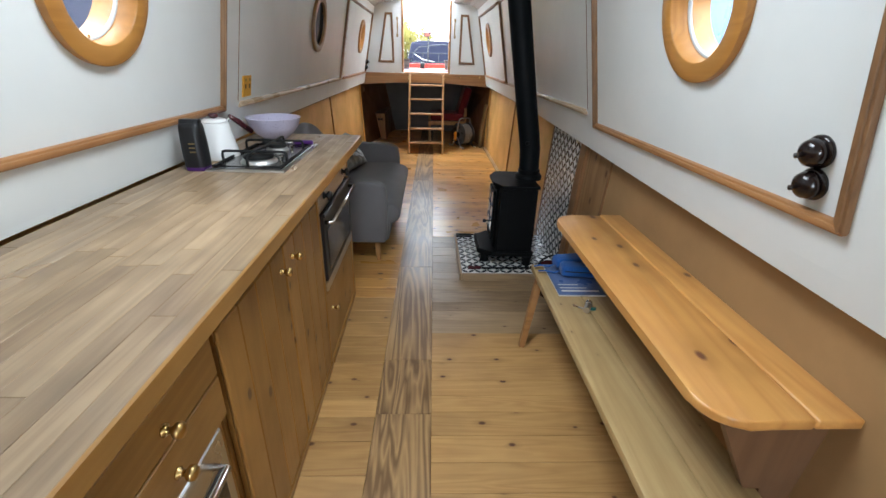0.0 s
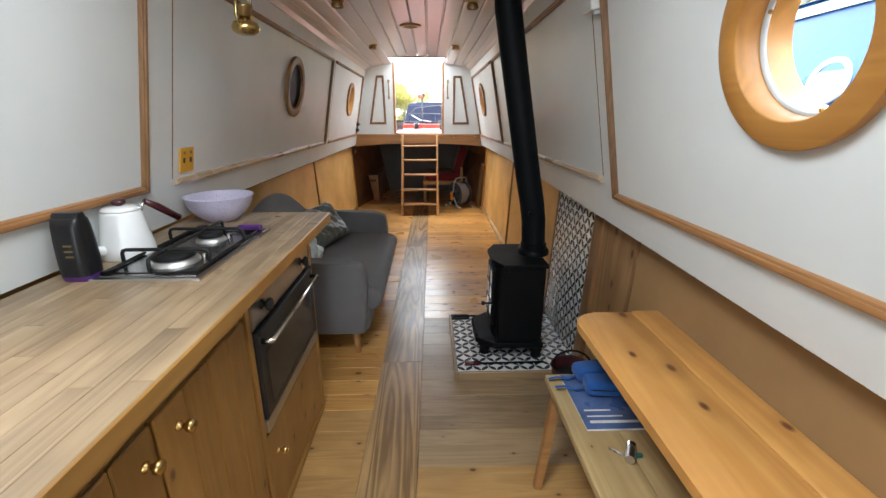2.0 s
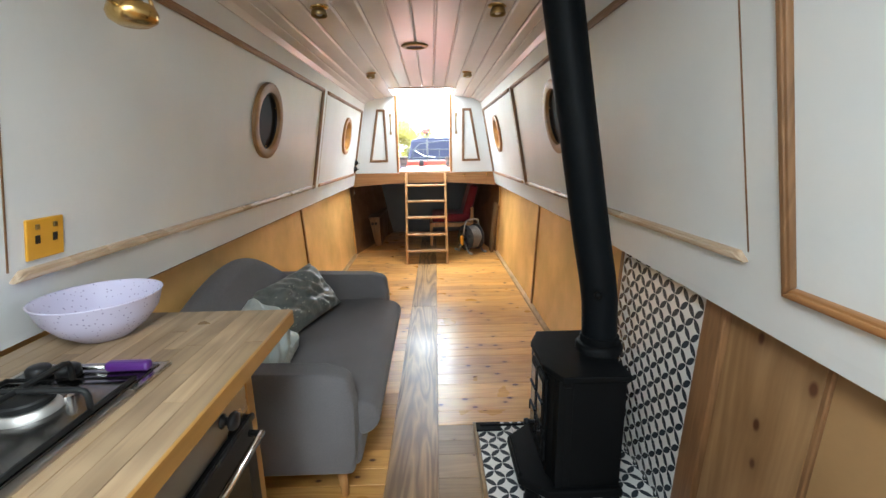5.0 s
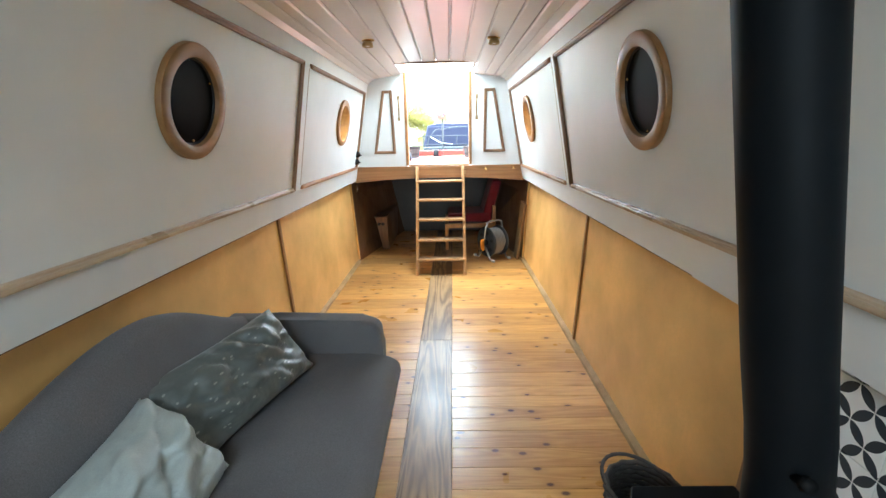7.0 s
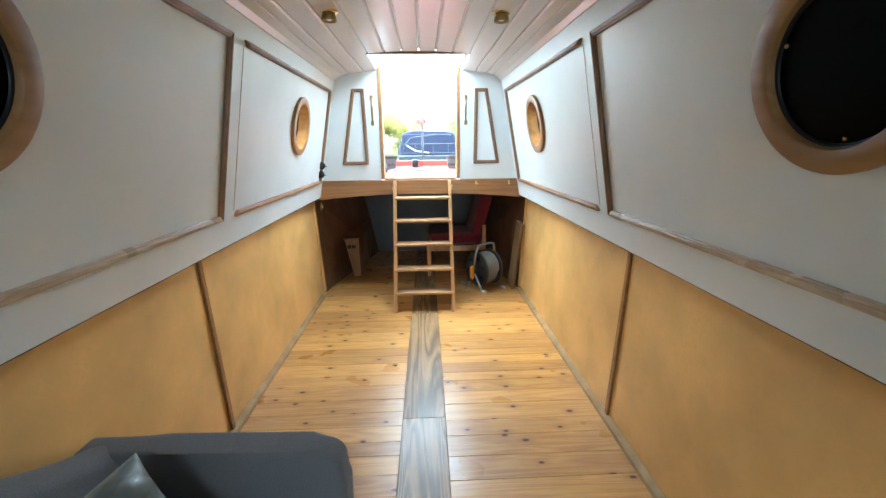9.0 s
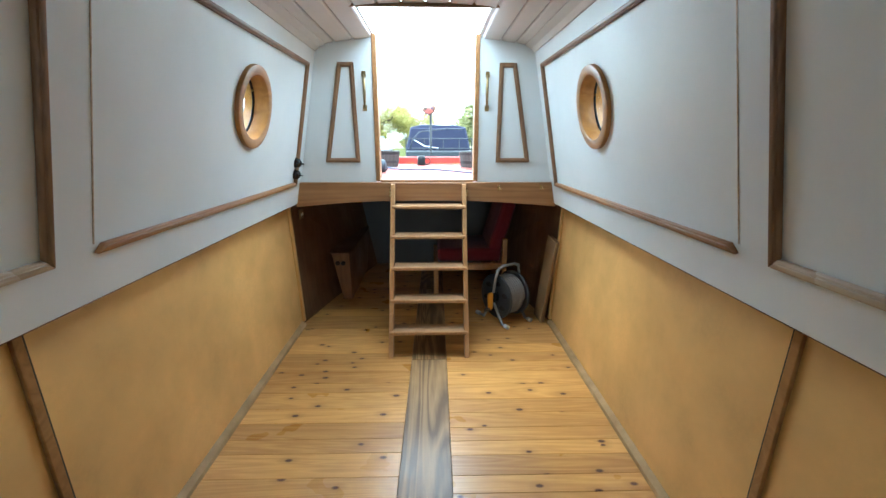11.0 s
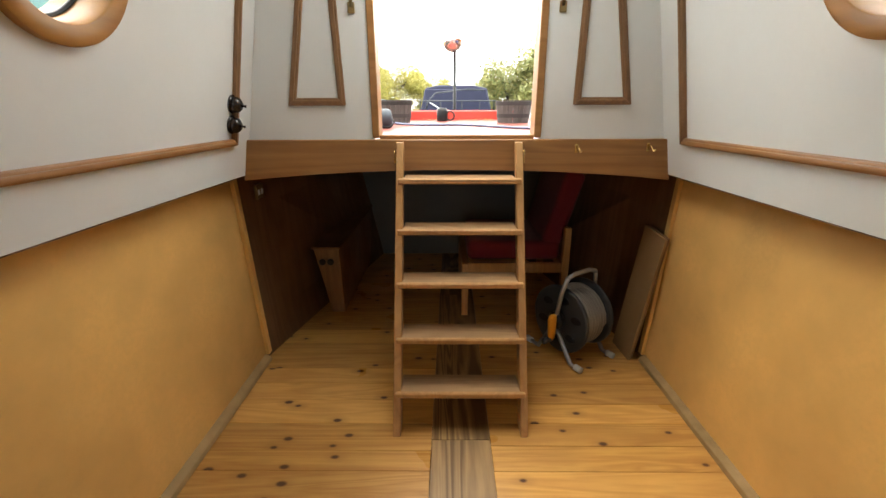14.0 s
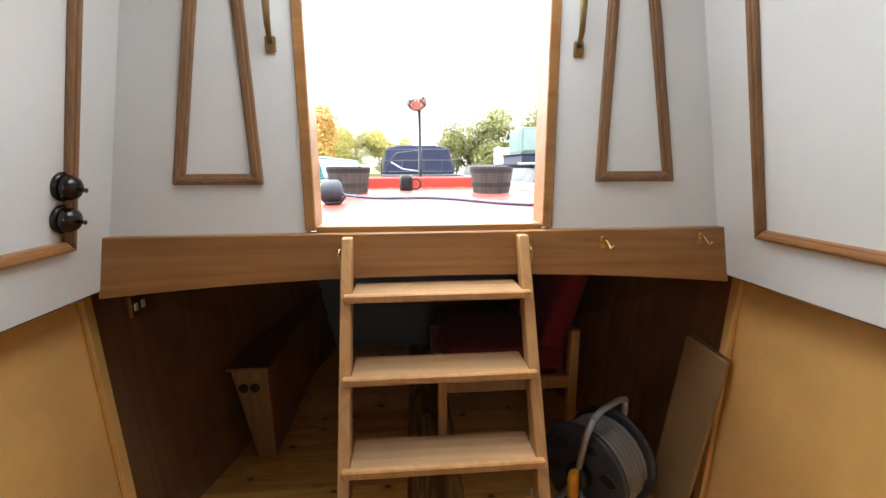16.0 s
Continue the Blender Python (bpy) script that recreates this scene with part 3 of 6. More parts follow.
# portholes
def porthole(side, key, dark):
    c = wp(side, PORT_Y[side][key], PORT_Z[key])
    inward = Vector((-side, 0, -0.186)).normalized()
    q = inward.to_track_quat("Z", "Y").to_matrix().to_4x4()
    m = Matrix.Translation(c) @ q
    win = thing("window_porthole", "round porthole with a varnished wooden ring" + (" and a dark blanked pane" if dark else " and clear glass"), "porthole", c, "portholes", "structure")
    depth = {"aft": 0.045, "mid": 0.010, "fore": 0.064}[key]
    ri, ro = 0.152 if dark else 0.147, {"aft": 0.203, "mid": 0.202, "fore": 0.192}[key]
    prof = [(ri, -0.102), (ri, 0.017), (ri + 0.001, 0.0195), (ri + 0.0035, 0.021), (ro - 0.004, 0.021), (ro - 0.0012, 0.0195), (ro, 0.016), (ro, -0.004), (ri + 0.013, -0.004), (ri + 0.013, -0.102), (ri, -0.102)]
    part("ring", lathe(prof, m, 64, cap=False), RING_DULL if dark else RING, win, "", "angle")
    prof = [(ri - 0.0005, 0.002 - depth), (ri - 0.006, 0.002 - depth), (ri - 0.008, 0.006 - depth), (ri - 0.006, 0.012 - depth), (ri - 0.0005, 0.013 - depth)]
    part("window_frame", lathe(prof, m, 64, cap=False), PALE if key == "aft" else BLACK, win, "", True)
    part("pane", lathe([(ri - 0.001, 0.003 - depth), (ri - 0.001, 0.007 - depth)], m, 64), BLANK if dark else GLASS, win).visible_shadow = dark
    for k in range(3):
        a = 0.6 + k * 2.1
        p = m @ Vector((0.136 * math.cos(a), 0.136 * math.sin(a), 0.010 - depth))
        part("screw", lathe([(0.0, 0.004), (0.004, 0.003), (0.005, 0.0)], Matrix.Translation(p) @ q, 10), BRASS, win)


for side in (-1, 1):
    for key in ("aft", "mid", "fore"):
        porthole(side, key, key == "mid")

# lower wall cover strips, skirting and the darker lining by the galley
for s in (-1, 1):
    bm = prism([(CX + s * (hull(0.03) - 0.001), 0.03), (CX + s * (hull(BAND) - 0.001), BAND), (CX + s * (hull(BAND) - 0.014), BAND), (CX + s * (hull(0.03) - 0.014), 0.03)], "y", 5.53, 5.56, 0.002)
    tagged(part("trim_cover_strip", bm, BEAM), "brown timber cover strip on the lining", "trim", kind="structure")
    bm = prism([(CX + s * (hull(0.03) - 0.0005), 0.03), (CX + s * (hull(BAND) - 0.0005), BAND), (CX + s * (hull(BAND) - 0.004), BAND), (CX + s * (hull(0.03) - 0.004), 0.03)], "y", 5.56, 5.572)
    tagged(part("trim_shadow_gap", bm, BOATNAVY), "dark joint between lining sheets", "trim", kind="structure")
    bm = prism([(CX + s * hull(0), 0.0), (CX + s * (hull(0) - 0.03), 0.0), (CX + s * (hull(0) - 0.026), 0.02), (CX + s * hull(0.035), 0.035)], "y", AFT, 7.6, 0.002)
    tagged(part("baseboard", bm, DUSTY), "low dusty timber fillet along the floor", "skirting", kind="structure")
    bm = prism([(CX + s * (hull(0.03) - 0.002), 0.03), (CX + s * (hull(0.92) - 0.002), 0.92), (CX + s * (hull(0.92) - 0.02), 0.92), (CX + s * (hull(0.03) - 0.02), 0.03)], "y", 7.6, 7.635, 0.002)
    tagged(part("trim_cover_strip", bm, PLY), "timber edge strip closing the lining", "trim", kind="structure")

# under-deck locker: tapering sides, back and top, their shade put into the colours
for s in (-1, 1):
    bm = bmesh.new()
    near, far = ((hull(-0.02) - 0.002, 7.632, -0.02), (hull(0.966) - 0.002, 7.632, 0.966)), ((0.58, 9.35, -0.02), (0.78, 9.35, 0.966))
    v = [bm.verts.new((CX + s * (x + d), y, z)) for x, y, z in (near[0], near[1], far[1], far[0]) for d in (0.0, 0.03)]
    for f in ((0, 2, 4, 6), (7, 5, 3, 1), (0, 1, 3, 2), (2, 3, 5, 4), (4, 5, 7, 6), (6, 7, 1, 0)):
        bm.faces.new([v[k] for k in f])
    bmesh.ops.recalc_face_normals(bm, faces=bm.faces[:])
    tagged(part("wall_underdeck_side", bm, PLY_DARK_SHADED), "ply side of the under-deck locker with shade in its colour", "wall", kind="structure")
tagged(part("wall_underdeck_back", box(-1.0, 1.05, 9.28, 9.33, -0.02, 1.0), CREAM_SHADED), "grey-white back wall of the under-deck locker, darkened as shade", "wall", kind="structure")
tagged(part("ceiling_underdeck", box(-1.25, 1.28, 7.585, 9.5, 0.968, 0.984), PLY_DARK_SHADED), "boarded underside of the foredeck with shade in its colour", "ceiling", kind="structure")
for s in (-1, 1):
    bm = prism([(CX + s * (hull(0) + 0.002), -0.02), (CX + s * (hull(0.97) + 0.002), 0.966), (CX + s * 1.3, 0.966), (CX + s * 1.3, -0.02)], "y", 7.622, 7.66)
    tagged(part("wall_underdeck_return", bm, PLY_DARK_SHADED), "timber return behind the lining's end, darkened as shade", "wall", kind="structure")

# ---- galley ----
WT = 0.92


def knob(x, y, z, parent, mat, r=0.014):
    """A turned knob on a front that faces starboard."""
    m = Matrix.Translation((x, y, z)) @ Matrix.Rotation(radians(90), 4, "Y")
    return part("knob", lathe([(r * 0.75, 0.0), (r * 0.8, 0.003), (r * 0.42, 0.006), (r * 0.42, 0.014), (r * 0.9, 0.020), (r, 0.027), (r * 0.8, 0.033), (0.0, 0.035)], m, 18), mat, parent, "", True)


def board_door(parent, x, y0, y1, z0, z1, boards, name="door"):
    """A ledged door of upright boards with fine gaps."""
    w = (y1 - y0) / boards
    d = part(name, box(x - 0.018, x - 0.006, y0, y1, z0, z1, 0.001), PINE_Z, parent)
    for k in range(boards):
        part("board", box(x - 0.006, x + 0.004, y0 + k * w + 0.0012, y0 + (k + 1) * w - 0.0012, z0, z1, 0.003), PINE_Z, d)
    return d


FX = -0.362
BACK = -0.895


def carcass(parent, y0, y1):
    part("body", box(BACK, FX - 0.02, y0, y1, 0.0, 0.872, 0.002), PINE_Z, parent)
    part("plinth", box(FX - 0.03, FX + 0.006, y0, y1, 0.0, 0.035, 0.003), PINE_Y, parent)
    part("top_rail", box(FX - 0.02, FX, y0, y1, 0.815, 0.872, 0.002), PINE_Y, parent)


unit = thing("drawer_cabinet", "honey pine galley cabinet with two drawers over a steel-fronted appliance", "cabinet", (-0.6, 1.1, 0))
carcass(unit, 0.72, 1.435)
for z0, z1 in ((0.722, 0.812), (0.612, 0.716)):
    d = part("drawer", box(FX - 0.02, FX + 0.002, 0.74, 1.428, z0, z1, 0.002), PINE_Y, unit)
    knob(FX + 0.002, 1.245, (z0 + z1) / 2 - 0.008, d, BRASS, 0.015)
d = part("appliance_door", box(FX - 0.03, FX - 0.002, 0.76, 1.40, 0.06, 0.602, 0.004), STEEL, unit, "brushed steel appliance door")
part("glass_panel", box(FX - 0.004, FX + 0.001, 0.80, 1.37, 0.10, 0.52, 0.003), DARKGLASS, d)
part("handle", tube([(FX, 0.84, 0.55), (FX + 0.03, 0.84, 0.55), (FX + 0.03, 1.34, 0.55), (FX, 1.34, 0.55)], 0.008, 12), CHROME, d, "", True)

unit = thing("drawer_cabinet", "honey pine galley cabinet unit below the worktop", "cabinet", (-0.6, 0.2, 0))
carcass(unit, -0.2, 0.715)
board_door(unit, FX, -0.18, 0.25, 0.05, 0.81, 3)
board_door(unit, FX, 0.26, 0.70, 0.05, 0.81, 3)

unit = thing("door_cabinet", "honey pine cabinet with two boarded doors and brass knobs", "cabinet", (-0.6, 1.9, 0))
carcass(unit, 1.44, 2.305)
d = board_door(unit, FX, 1.452, 1.878, 0.045, 0.808, 4)
knob(FX + 0.004, 1.842, 0.745, d, BRASS)
d = board_door(unit, FX, 1.886, 2.29, 0.045, 0.808, 4)
knob(FX + 0.004, 1.95, 0.745, d, BRASS)

unit = thing("oven_cabinet", "honey pine oven housing with a drop drawer below", "cabinet", (-0.6, 2.6, 0))
part("body", box(BACK, FX - 0.04, 2.31, 2.985, 0.0, 0.872, 0.002), PINE_Z, unit)
part("stile", box(FX - 0.04, FX + 0.002, 2.31, 2.335, 0.0, 0.872, 0.002), PINE_Z, unit)
part("stile", box(FX - 0.04, FX + 0.002, 2.95, 2.985, 0.0, 0.872, 0.002), PINE_Z, unit)
part("plinth", box(FX - 0.03, FX + 0.006, 2.335, 2.95, 0.0, 0.035, 0.003), PINE_Y, unit)
d = part("drawer", box(FX - 0.02, FX, 2.338, 2.947, 0.04, 0.372, 0.003), PINE_Z, unit)
knob(FX, 2.40, 0.268, d, BRASS, 0.012)
oven = thing("oven", "built-in gas oven with dark glass door and steel rails", "oven", (-0.4, 2.64, 0.38))
part("body", box(-0.80, FX - 0.012, 2.342, 2.942, 0.382, 0.862, 0.003), BLACK, oven)
part("control_panel", box(FX - 0.02, FX + 0.004, 2.342, 2.942, 0.745, 0.862, 0.004), STEEL, oven)
for y in (2.42, 2.82):
    k = knob(FX + 0.004, y, 0.80, oven, BLACK, 0.021)
d = part("oven_door", box(FX - 0.016, FX + 0.012, 2.342, 2.942, 0.435, 0.738, 0.006, 2), BLACK, oven, "black door with a dark window")
part("window", box(FX + 0.008, FX + 0.0145, 2.39, 2.89, 0.465, 0.655, 0.003), DARKGLASS, d)
part("handle", tube([(FX + 0.01, 2.37, 0.70), (FX + 0.042, 2.37, 0.70), (FX + 0.042, 2.915, 0.70), (FX + 0.01, 2.915, 0.70)], 0.009, 12), CHROME, d, "chrome rail", True)
part("top_rail", box(FX + 0.008, FX + 0.02, 2.345, 2.94, 0.726, 0.742, 0.003), BLACK, d)
part("lower_trim", box(FX - 0.016, FX + 0.008, 2.342, 2.942, 0.384, 0.43, 0.004), STEEL, oven)

# worktop of staggered staves, each a piece of its own
top = thing("worktop", "long oiled oak block worktop, greyed and stained", "worktop", (-0.6, 1.4, 0.875))
part("core", box(BACK, -0.318, -0.2, 3.175, 0.876, 0.912, 0.002), WORKTOP, top)
rng = random.Random(4)
xs = [BACK + 0.002 + k * (0.895 - 0.312) / 13 for k in range(14)]
for a, b in zip(xs, xs[1:]):
    y = -0.2 - rng.random() * 0.4
    while y < 3.18:
        y2 = min(y + rng.uniform(0.32, 0.75), 3.18)
        if 3.18 - y2 < 0.12:
            y2 = 3.18
        if y2 > -0.2:
            part("stave", box(a + 0.0003, b - 0.0003, max(y, -0.2), y2 - 0.0006, 0.90, WT + rng.uniform(-0.0003, 0.0003), 0.0008), WORKTOP, top)
        y = y2
part("front_edge", box(-0.3135, -0.306, -0.2, 3.18, 0.876, WT - 0.001, 0.003), PINE_Y, top, "honey-coloured front edge")

# hob
HX0, HX1, HY0, HY1 = -0.765, -0.468, 2.31, 2.86
hob = thing("gas_hob", "two-burner steel gas hob with black pan supports", "hob", (-0.6, 2.6, WT))
part("tray", box(HX0, HX1, HY0, HY1, WT - 0.004, WT + 0.008, 0.004, 2), STEEL, hob)
part("plate", box(HX0 + 0.016, HX1 - 0.016, HY0 + 0.016, HY1 - 0.016, WT + 0.006, WT + 0.0105, 0.002), HOBGLASS, hob, "dark mirror-like hob plate")
for y, r in ((2.45, 0.055), (2.675, 0.038)):
    at = Matrix.Translation((-0.61, y, WT + 0.0105))
    b = part("burner", lathe([(r * 1.30, 0.0), (r * 1.28, 0.004), (r * 1.12, 0.013), (r * 1.0, 0.015), (0.0, 0.0155)], at, 36), ALLOY, hob, "", "angle")
    part("burner_cap", lathe([(r * 1.02, 0.016), (r * 1.08, 0.018), (r * 1.08, 0.026), (r * 0.98, 0.030), (0.0, 0.031)], at, 36), CAST, b, "sooty black burner cap", "angle")
    part("igniter", lathe([(0.008, 0.0), (0.008, 0.018), (0.0, 0.021)], Matrix.Translation((-0.61 + r * 1.5, y + 0.02, WT + 0.0105)), 10), CHROME, b)
zs, zl = WT + 0.056, WT + 0.016
s = part("pan_support", tube([(-0.742, 2.335, zl), (-0.492, 2.335, zl), (-0.492, 2.775, zl), (-0.742, 2.775, zl)], 0.0052, 8, closed=True), CAST, hob, "black enamelled rod frame", True)
for y in (2.425, 2.665):
    part("bar", tube([(-0.742, y, zl), (-0.742, y, zs - 0.012), (-0.738, y, zs - 0.003), (-0.728, y, zs), (-0.506, y, zs), (-0.496, y, zs - 0.003), (-0.492, y, zs - 0.012), (-0.492, y, zl)], 0.0055, 8), CAST, s, "", True)
part("bar", tube([(-0.612, 2.335, zl), (-0.612, 2.335, zs - 0.012), (-0.612, 2.339, zs - 0.003), (-0.612, 2.349, zs), (-0.612, 2.761, zs), (-0.612, 2.771, zs - 0.003), (-0.612, 2.775, zs - 0.012), (-0.612, 2.775, zl)], 0.0055, 8), CAST, s, "", True)
for x in (-0.70, -0.64):
    part("knob", lathe([(0.022, 0.0), (0.021, 0.02), (0.016, 0.024), (0.0, 0.024)], Matrix.Translation((x, 2.80, WT + 0.0105)), 24), BLACK, hob, "", True)
lighter = thing("gas_lighter", "purple plastic gas lighter lying by the hob", "lighter", (-0.55, 2.82, WT + 0.0105))
part("body", box(-0.575, -0.485, 2.805, 2.828, WT + 0.011, WT + 0.032, 0.007, 2), PURPLE, lighter)
part("nozzle", tube([(-0.575, 2.816, WT + 0.02), (-0.655, 2.818, WT + 0.0165)], 0.0045, 8), CHROME, lighter, "", True)

# coffee kettle with slender spout
kettle = thing("coffee_kettle", "white enamel coffee kettle with a dark wooden handle on the worktop", "kettle", (-0.83, 2.53, WT))
m = Matrix.Translation((-0.81, 2.55, WT))
part("body", lathe([(0.0, 0.0), (0.075, 0.0), (0.079, 0.006), (0.074, 0.04), (0.062, 0.10), (0.055, 0.140), (0.052, 0.146), (0.0, 0.147)], m, 40), ENAMEL, kettle, "", True)
lid = part("lid", lathe([(0.052, 0.147), (0.053, 0.152), (0.040, 0.160), (0.0, 0.162)], m, 36), ENAMEL, kettle, "", True)
part("lid_knob", lathe([(0.008, 0.161), (0.018, 0.168), (0.020, 0.176), (0.013, 0.182), (0.0, 0.183)], m, 20), MAROON, lid, "dark wooden lid knob", True)
d = Vector((-0.42, -0.91, 0))
base = Vector((-0.81, 2.55, WT))
sp = [base + d * r + Vector((0, 0, z)) for r, z in ((0.06, 0.035), (0.085, 0.035), (0.10, 0.05), (0.105, 0.08), (0.118, 0.115), (0.135, 0.135), (0.150, 0.138))]
part("spout", tube(sp, [0.018, 0.017, 0.013, 0.010, 0.008, 0.0075, 0.007], 12), ENAMEL, kettle, "", True)
br = part("bracket", tube([base + d * -0.055 + Vector((0, 0, 0.12)), base + d * -0.07 + Vector((0, 0, 0.155)), base + d * -0.085 + Vector((0, 0, 0.158))], 0.005, 8), CHROME, kettle, "", True)
part("handle", tube([base + d * -0.078 + Vector((0, 0, 0.163)), base + d * -0.12 + Vector((0, 0, 0.135)), base + d * -0.185 + Vector((0, 0, 0.085))], [0.009, 0.013, 0.012], 12), MAROON, kettle, "dark turned wooden handle", True)

# coffee jar
jar = thing("coffee_jar", "black coffee packet with purple foot and gold bars on the worktop", "jar", (-0.80, 2.33, WT))


def packet(levels, cx, cy, n=28):
    """A soft upright packet: rounded rectangles of half sizes (hx, hy) stacked at heights."""
    own = bmesh.new()
    rings = []
    for hx, hy, z in levels:
        ring = []
        for k in range(n):
            a = 2 * math.pi * k / n
            c, d = math.cos(a), math.sin(a)
            q = (abs(c) ** 5 + abs(d) ** 5) ** -0.2
            ring.append(own.verts.new((cx + hx * q * c, cy + hy * q * d, z)))
        rings.append(ring)
    for a, b in zip(rings, rings[1:]):
        for k in range(n):
            own.faces.new((a[k], a[(k + 1) % n], b[(k + 1) % n], b[k]))
    own.faces.new(rings[0][::-1]), own.faces.new(rings[-1])
    return own


part("base_band", packet([(0.034, 0.032, WT), (0.037, 0.035, WT + 0.006), (0.038, 0.036, WT + 0.015)], -0.80, 2.345), PURPLE, jar, "purple foot", "angle")
part("body", packet([(0.038, 0.036, WT + 0.015), (0.039, 0.037, WT + 0.06), (0.038, 0.036, WT + 0.11), (0.037, 0.032, WT + 0.15), (0.036, 0.027, WT + 0.168), (0.034, 0.023, WT + 0.172)], -0.80, 2.345), BLACK, jar, "", "angle")
part("folded_top", packet([(0.034, 0.020, WT + 0.171), (0.036, 0.018, WT + 0.178), (0.035, 0.012, WT + 0.186)], -0.80, 2.345), BLACK, jar, "", "angle")
for z in (0.07, 0.085, 0.10):
    part("label_bar", box(-0.793 - 0.01, -0.793 + 0.012, 2.307, 2.310, WT + z, WT + z + 0.005), OLDBRASS, jar)

# bowl
bowl = thing("mixing_bowl", "lilac speckled melamine mixing bowl standing on the worktop", "bowl", (-0.73, 3.03, WT))
m = Matrix.Translation((-0.735, 3.03, WT))
part("shell", lathe([(0.0, 0.002), (0.055, 0.0), (0.06, 0.003), (0.095, 0.03), (0.122, 0.065), (0.135, 0.105), (0.138, 0.109), (0.135, 0.110), (0.131, 0.106), (0.118, 0.068), (0.090, 0.034), (0.055, 0.008), (0.0, 0.006)], m, 56), LILAC, bowl, "", True)


# switches, sockets
def round_switch(side, y, z):
    c = wp(side, y, z)
    q = Vector((-side, 0, -0.186)).normalized().to_track_quat("Z", "Y").to_matrix().to_4x4()
    m = Matrix.Translation(c) @ q
    sw = thing("light_switch", "round brown bakelite toggle switch on the cabin side", "switch", c, "round switches")
    part("base", lathe([(0.0, -0.002), (0.034, -0.002), (0.035, 0.006), (0.030, 0.010), (0.0, 0.010)], m, 32), BAKELITE, sw, "", True)
    part("dome", lathe([(0.029, 0.010), (0.030, 0.018), (0.026, 0.030), (0.016, 0.038), (0.0, 0.040)], m, 32), BAKELITE, sw, "", True)
    part("toggle", lathe([(0.005, 0.036), (0.004, 0.048), (0.006, 0.054), (0.0, 0.057)], m, 14), BAKELITE, sw, "", True)


for z in (1.170, 1.102):
    round_switch(1, 1.572, z + 0.012)
for z in (1.238, 1.163):
    round_switch(-1, 7.43, z)
sock = thing("wall_socket", "brass twin socket plate with orange sticker on the cabin side", "socket", wp(-1, 3.05, 1.17))
part("plate", wall_bar(-1, [(3.0, 1.125), (3.105, 1.125), (3.105, 1.225), (3.0, 1.225)], 0.001, 0.008, 0.003), SIGNAL, sock)
for yy in (3.028, 3.077):
    part("outlet", wall_bar(-1, [(yy - 0.006, 1.165), (yy + 0.006, 1.165), (yy + 0.006, 1.185), (yy - 0.006, 1.185)], 0.007, 0.010), BLACK, sock)
    part("rocker", wall_bar(-1, [(yy - 0.005, 1.2), (yy + 0.005, 1.2), (yy + 0.005, 1.212), (yy - 0.005, 1.212)], 0.007, 0.012, 0.001), OLDBRASS, sock)

# ---- bench and folding table on the starboard side ----
wx = CX + hull(0.66) - 0.004
table = thing("wall_table", "knotty pine fold-down shelf table fixed along the lining", "table", (0.86, 2.0, 0))


def rounded_board(x0, x1, y0, y1, z0, z1, rad, corners):
    out = []
    for cx, cy, sx, sy in ((x0, y0, 1, 1), (x1, y0, -1, 1), (x1, y1, -1, -1), (x0, y1, 1, -1)):
        if (sx, sy) in corners:
            a0 = {(1, 1): 180, (-1, 1): 270, (-1, -1): 0, (1, -1): 90}[sx, sy]
            out += [(cx + sx * rad + rad * math.cos(radians(a0 + 90 * k / 8)), cy + sy * rad + rad * math.sin(radians(a0 + 90 * k / 8))) for k in range(9)]
        else:
            out.append((cx, cy))
    return prism(out, "z", z0, z1, 0.007, 3)


part("tabletop", rounded_board(0.672, 0.900, 1.35, 2.61, 0.637, 0.665, 0.09, {(1, 1), (1, -1)}), TABLE, table, "", "angle")
part("back_board", rounded_board(0.902, wx, 1.35, 2.62, 0.638, 0.666, 0.01, set()), TABLE, table, "", "angle")
# slanted edge and dark ply draw the shade below the table's end
part("support", prism([(0.73, 0.637), (wx, 0.637), (wx, 0.0), (0.905, 0.0), (0.905, 0.39), (0.86, 0.39)], "y", 1.40, 1.425, 0.002), PLY_DARK_SHADED, table, "plain brown end panel with shade in its colour")
part("batten", box(0.97, wx, 1.43, 2.58, 0.60, 0.637, 0.003), PINE_Y, table)
bench = thing("bench", "plain pine bench with splayed legs under the table", "bench", (0.74, 1.7, 0))
part("seat", box(0.607, 0.762, 0.3, 2.64, 0.352, 0.385, 0.006, 2), BENCH, bench, "", "angle")
part("seat_board", box(0.764, 0.90, 0.3, 2.64, 0.352, 0.384, 0.006, 2), BENCH, bench, "", "angle")
part("front_rail", box(0.640, 0.66, 0.45, 2.5, 0.305, 0.352, 0.003), BENCH, bench)
for y, dy in ((2.56, -0.09), (0.5, 0.09)):
    for x, dx in ((0.635, -0.075), (0.86, 0.05)):
        a, b = Vector((x, y, 0.352)), Vector((x + dx, y + dy, 0.0))
        part("leg", tube([a, b], [0.024, 0.019], 4), BEAM, bench)
part("brace", box(0.62, 0.87, 2.535, 2.56, 0.30, 0.352, 0.003), BENCH, bench)

# things on the bench
book = thing("magazine", "blue glossy waterways guide lying on the bench", "magazine", (0.77, 2.44, 0.385))
part("page_block", box(0.66, 0.87, 2.32, 2.615, 0.386, 0.394, 0.001), PAGES, book)
cover = part("cover", box(0.659, 0.871, 2.319, 2.616, 0.394, 0.3965, 0.001), PAPER, book, "blue photographic cover")
for k, (w, c) in enumerate(((0.17, 0.012), (0.12, 0.006), (0.09, 0.006))):
    part("print_bar", box(0.68, 0.68 + w, 2.345 + 0.03 * k, 2.345 + 0.03 * k + c, 0.3964, 0.3972), PAGES, cover)
pouches = []
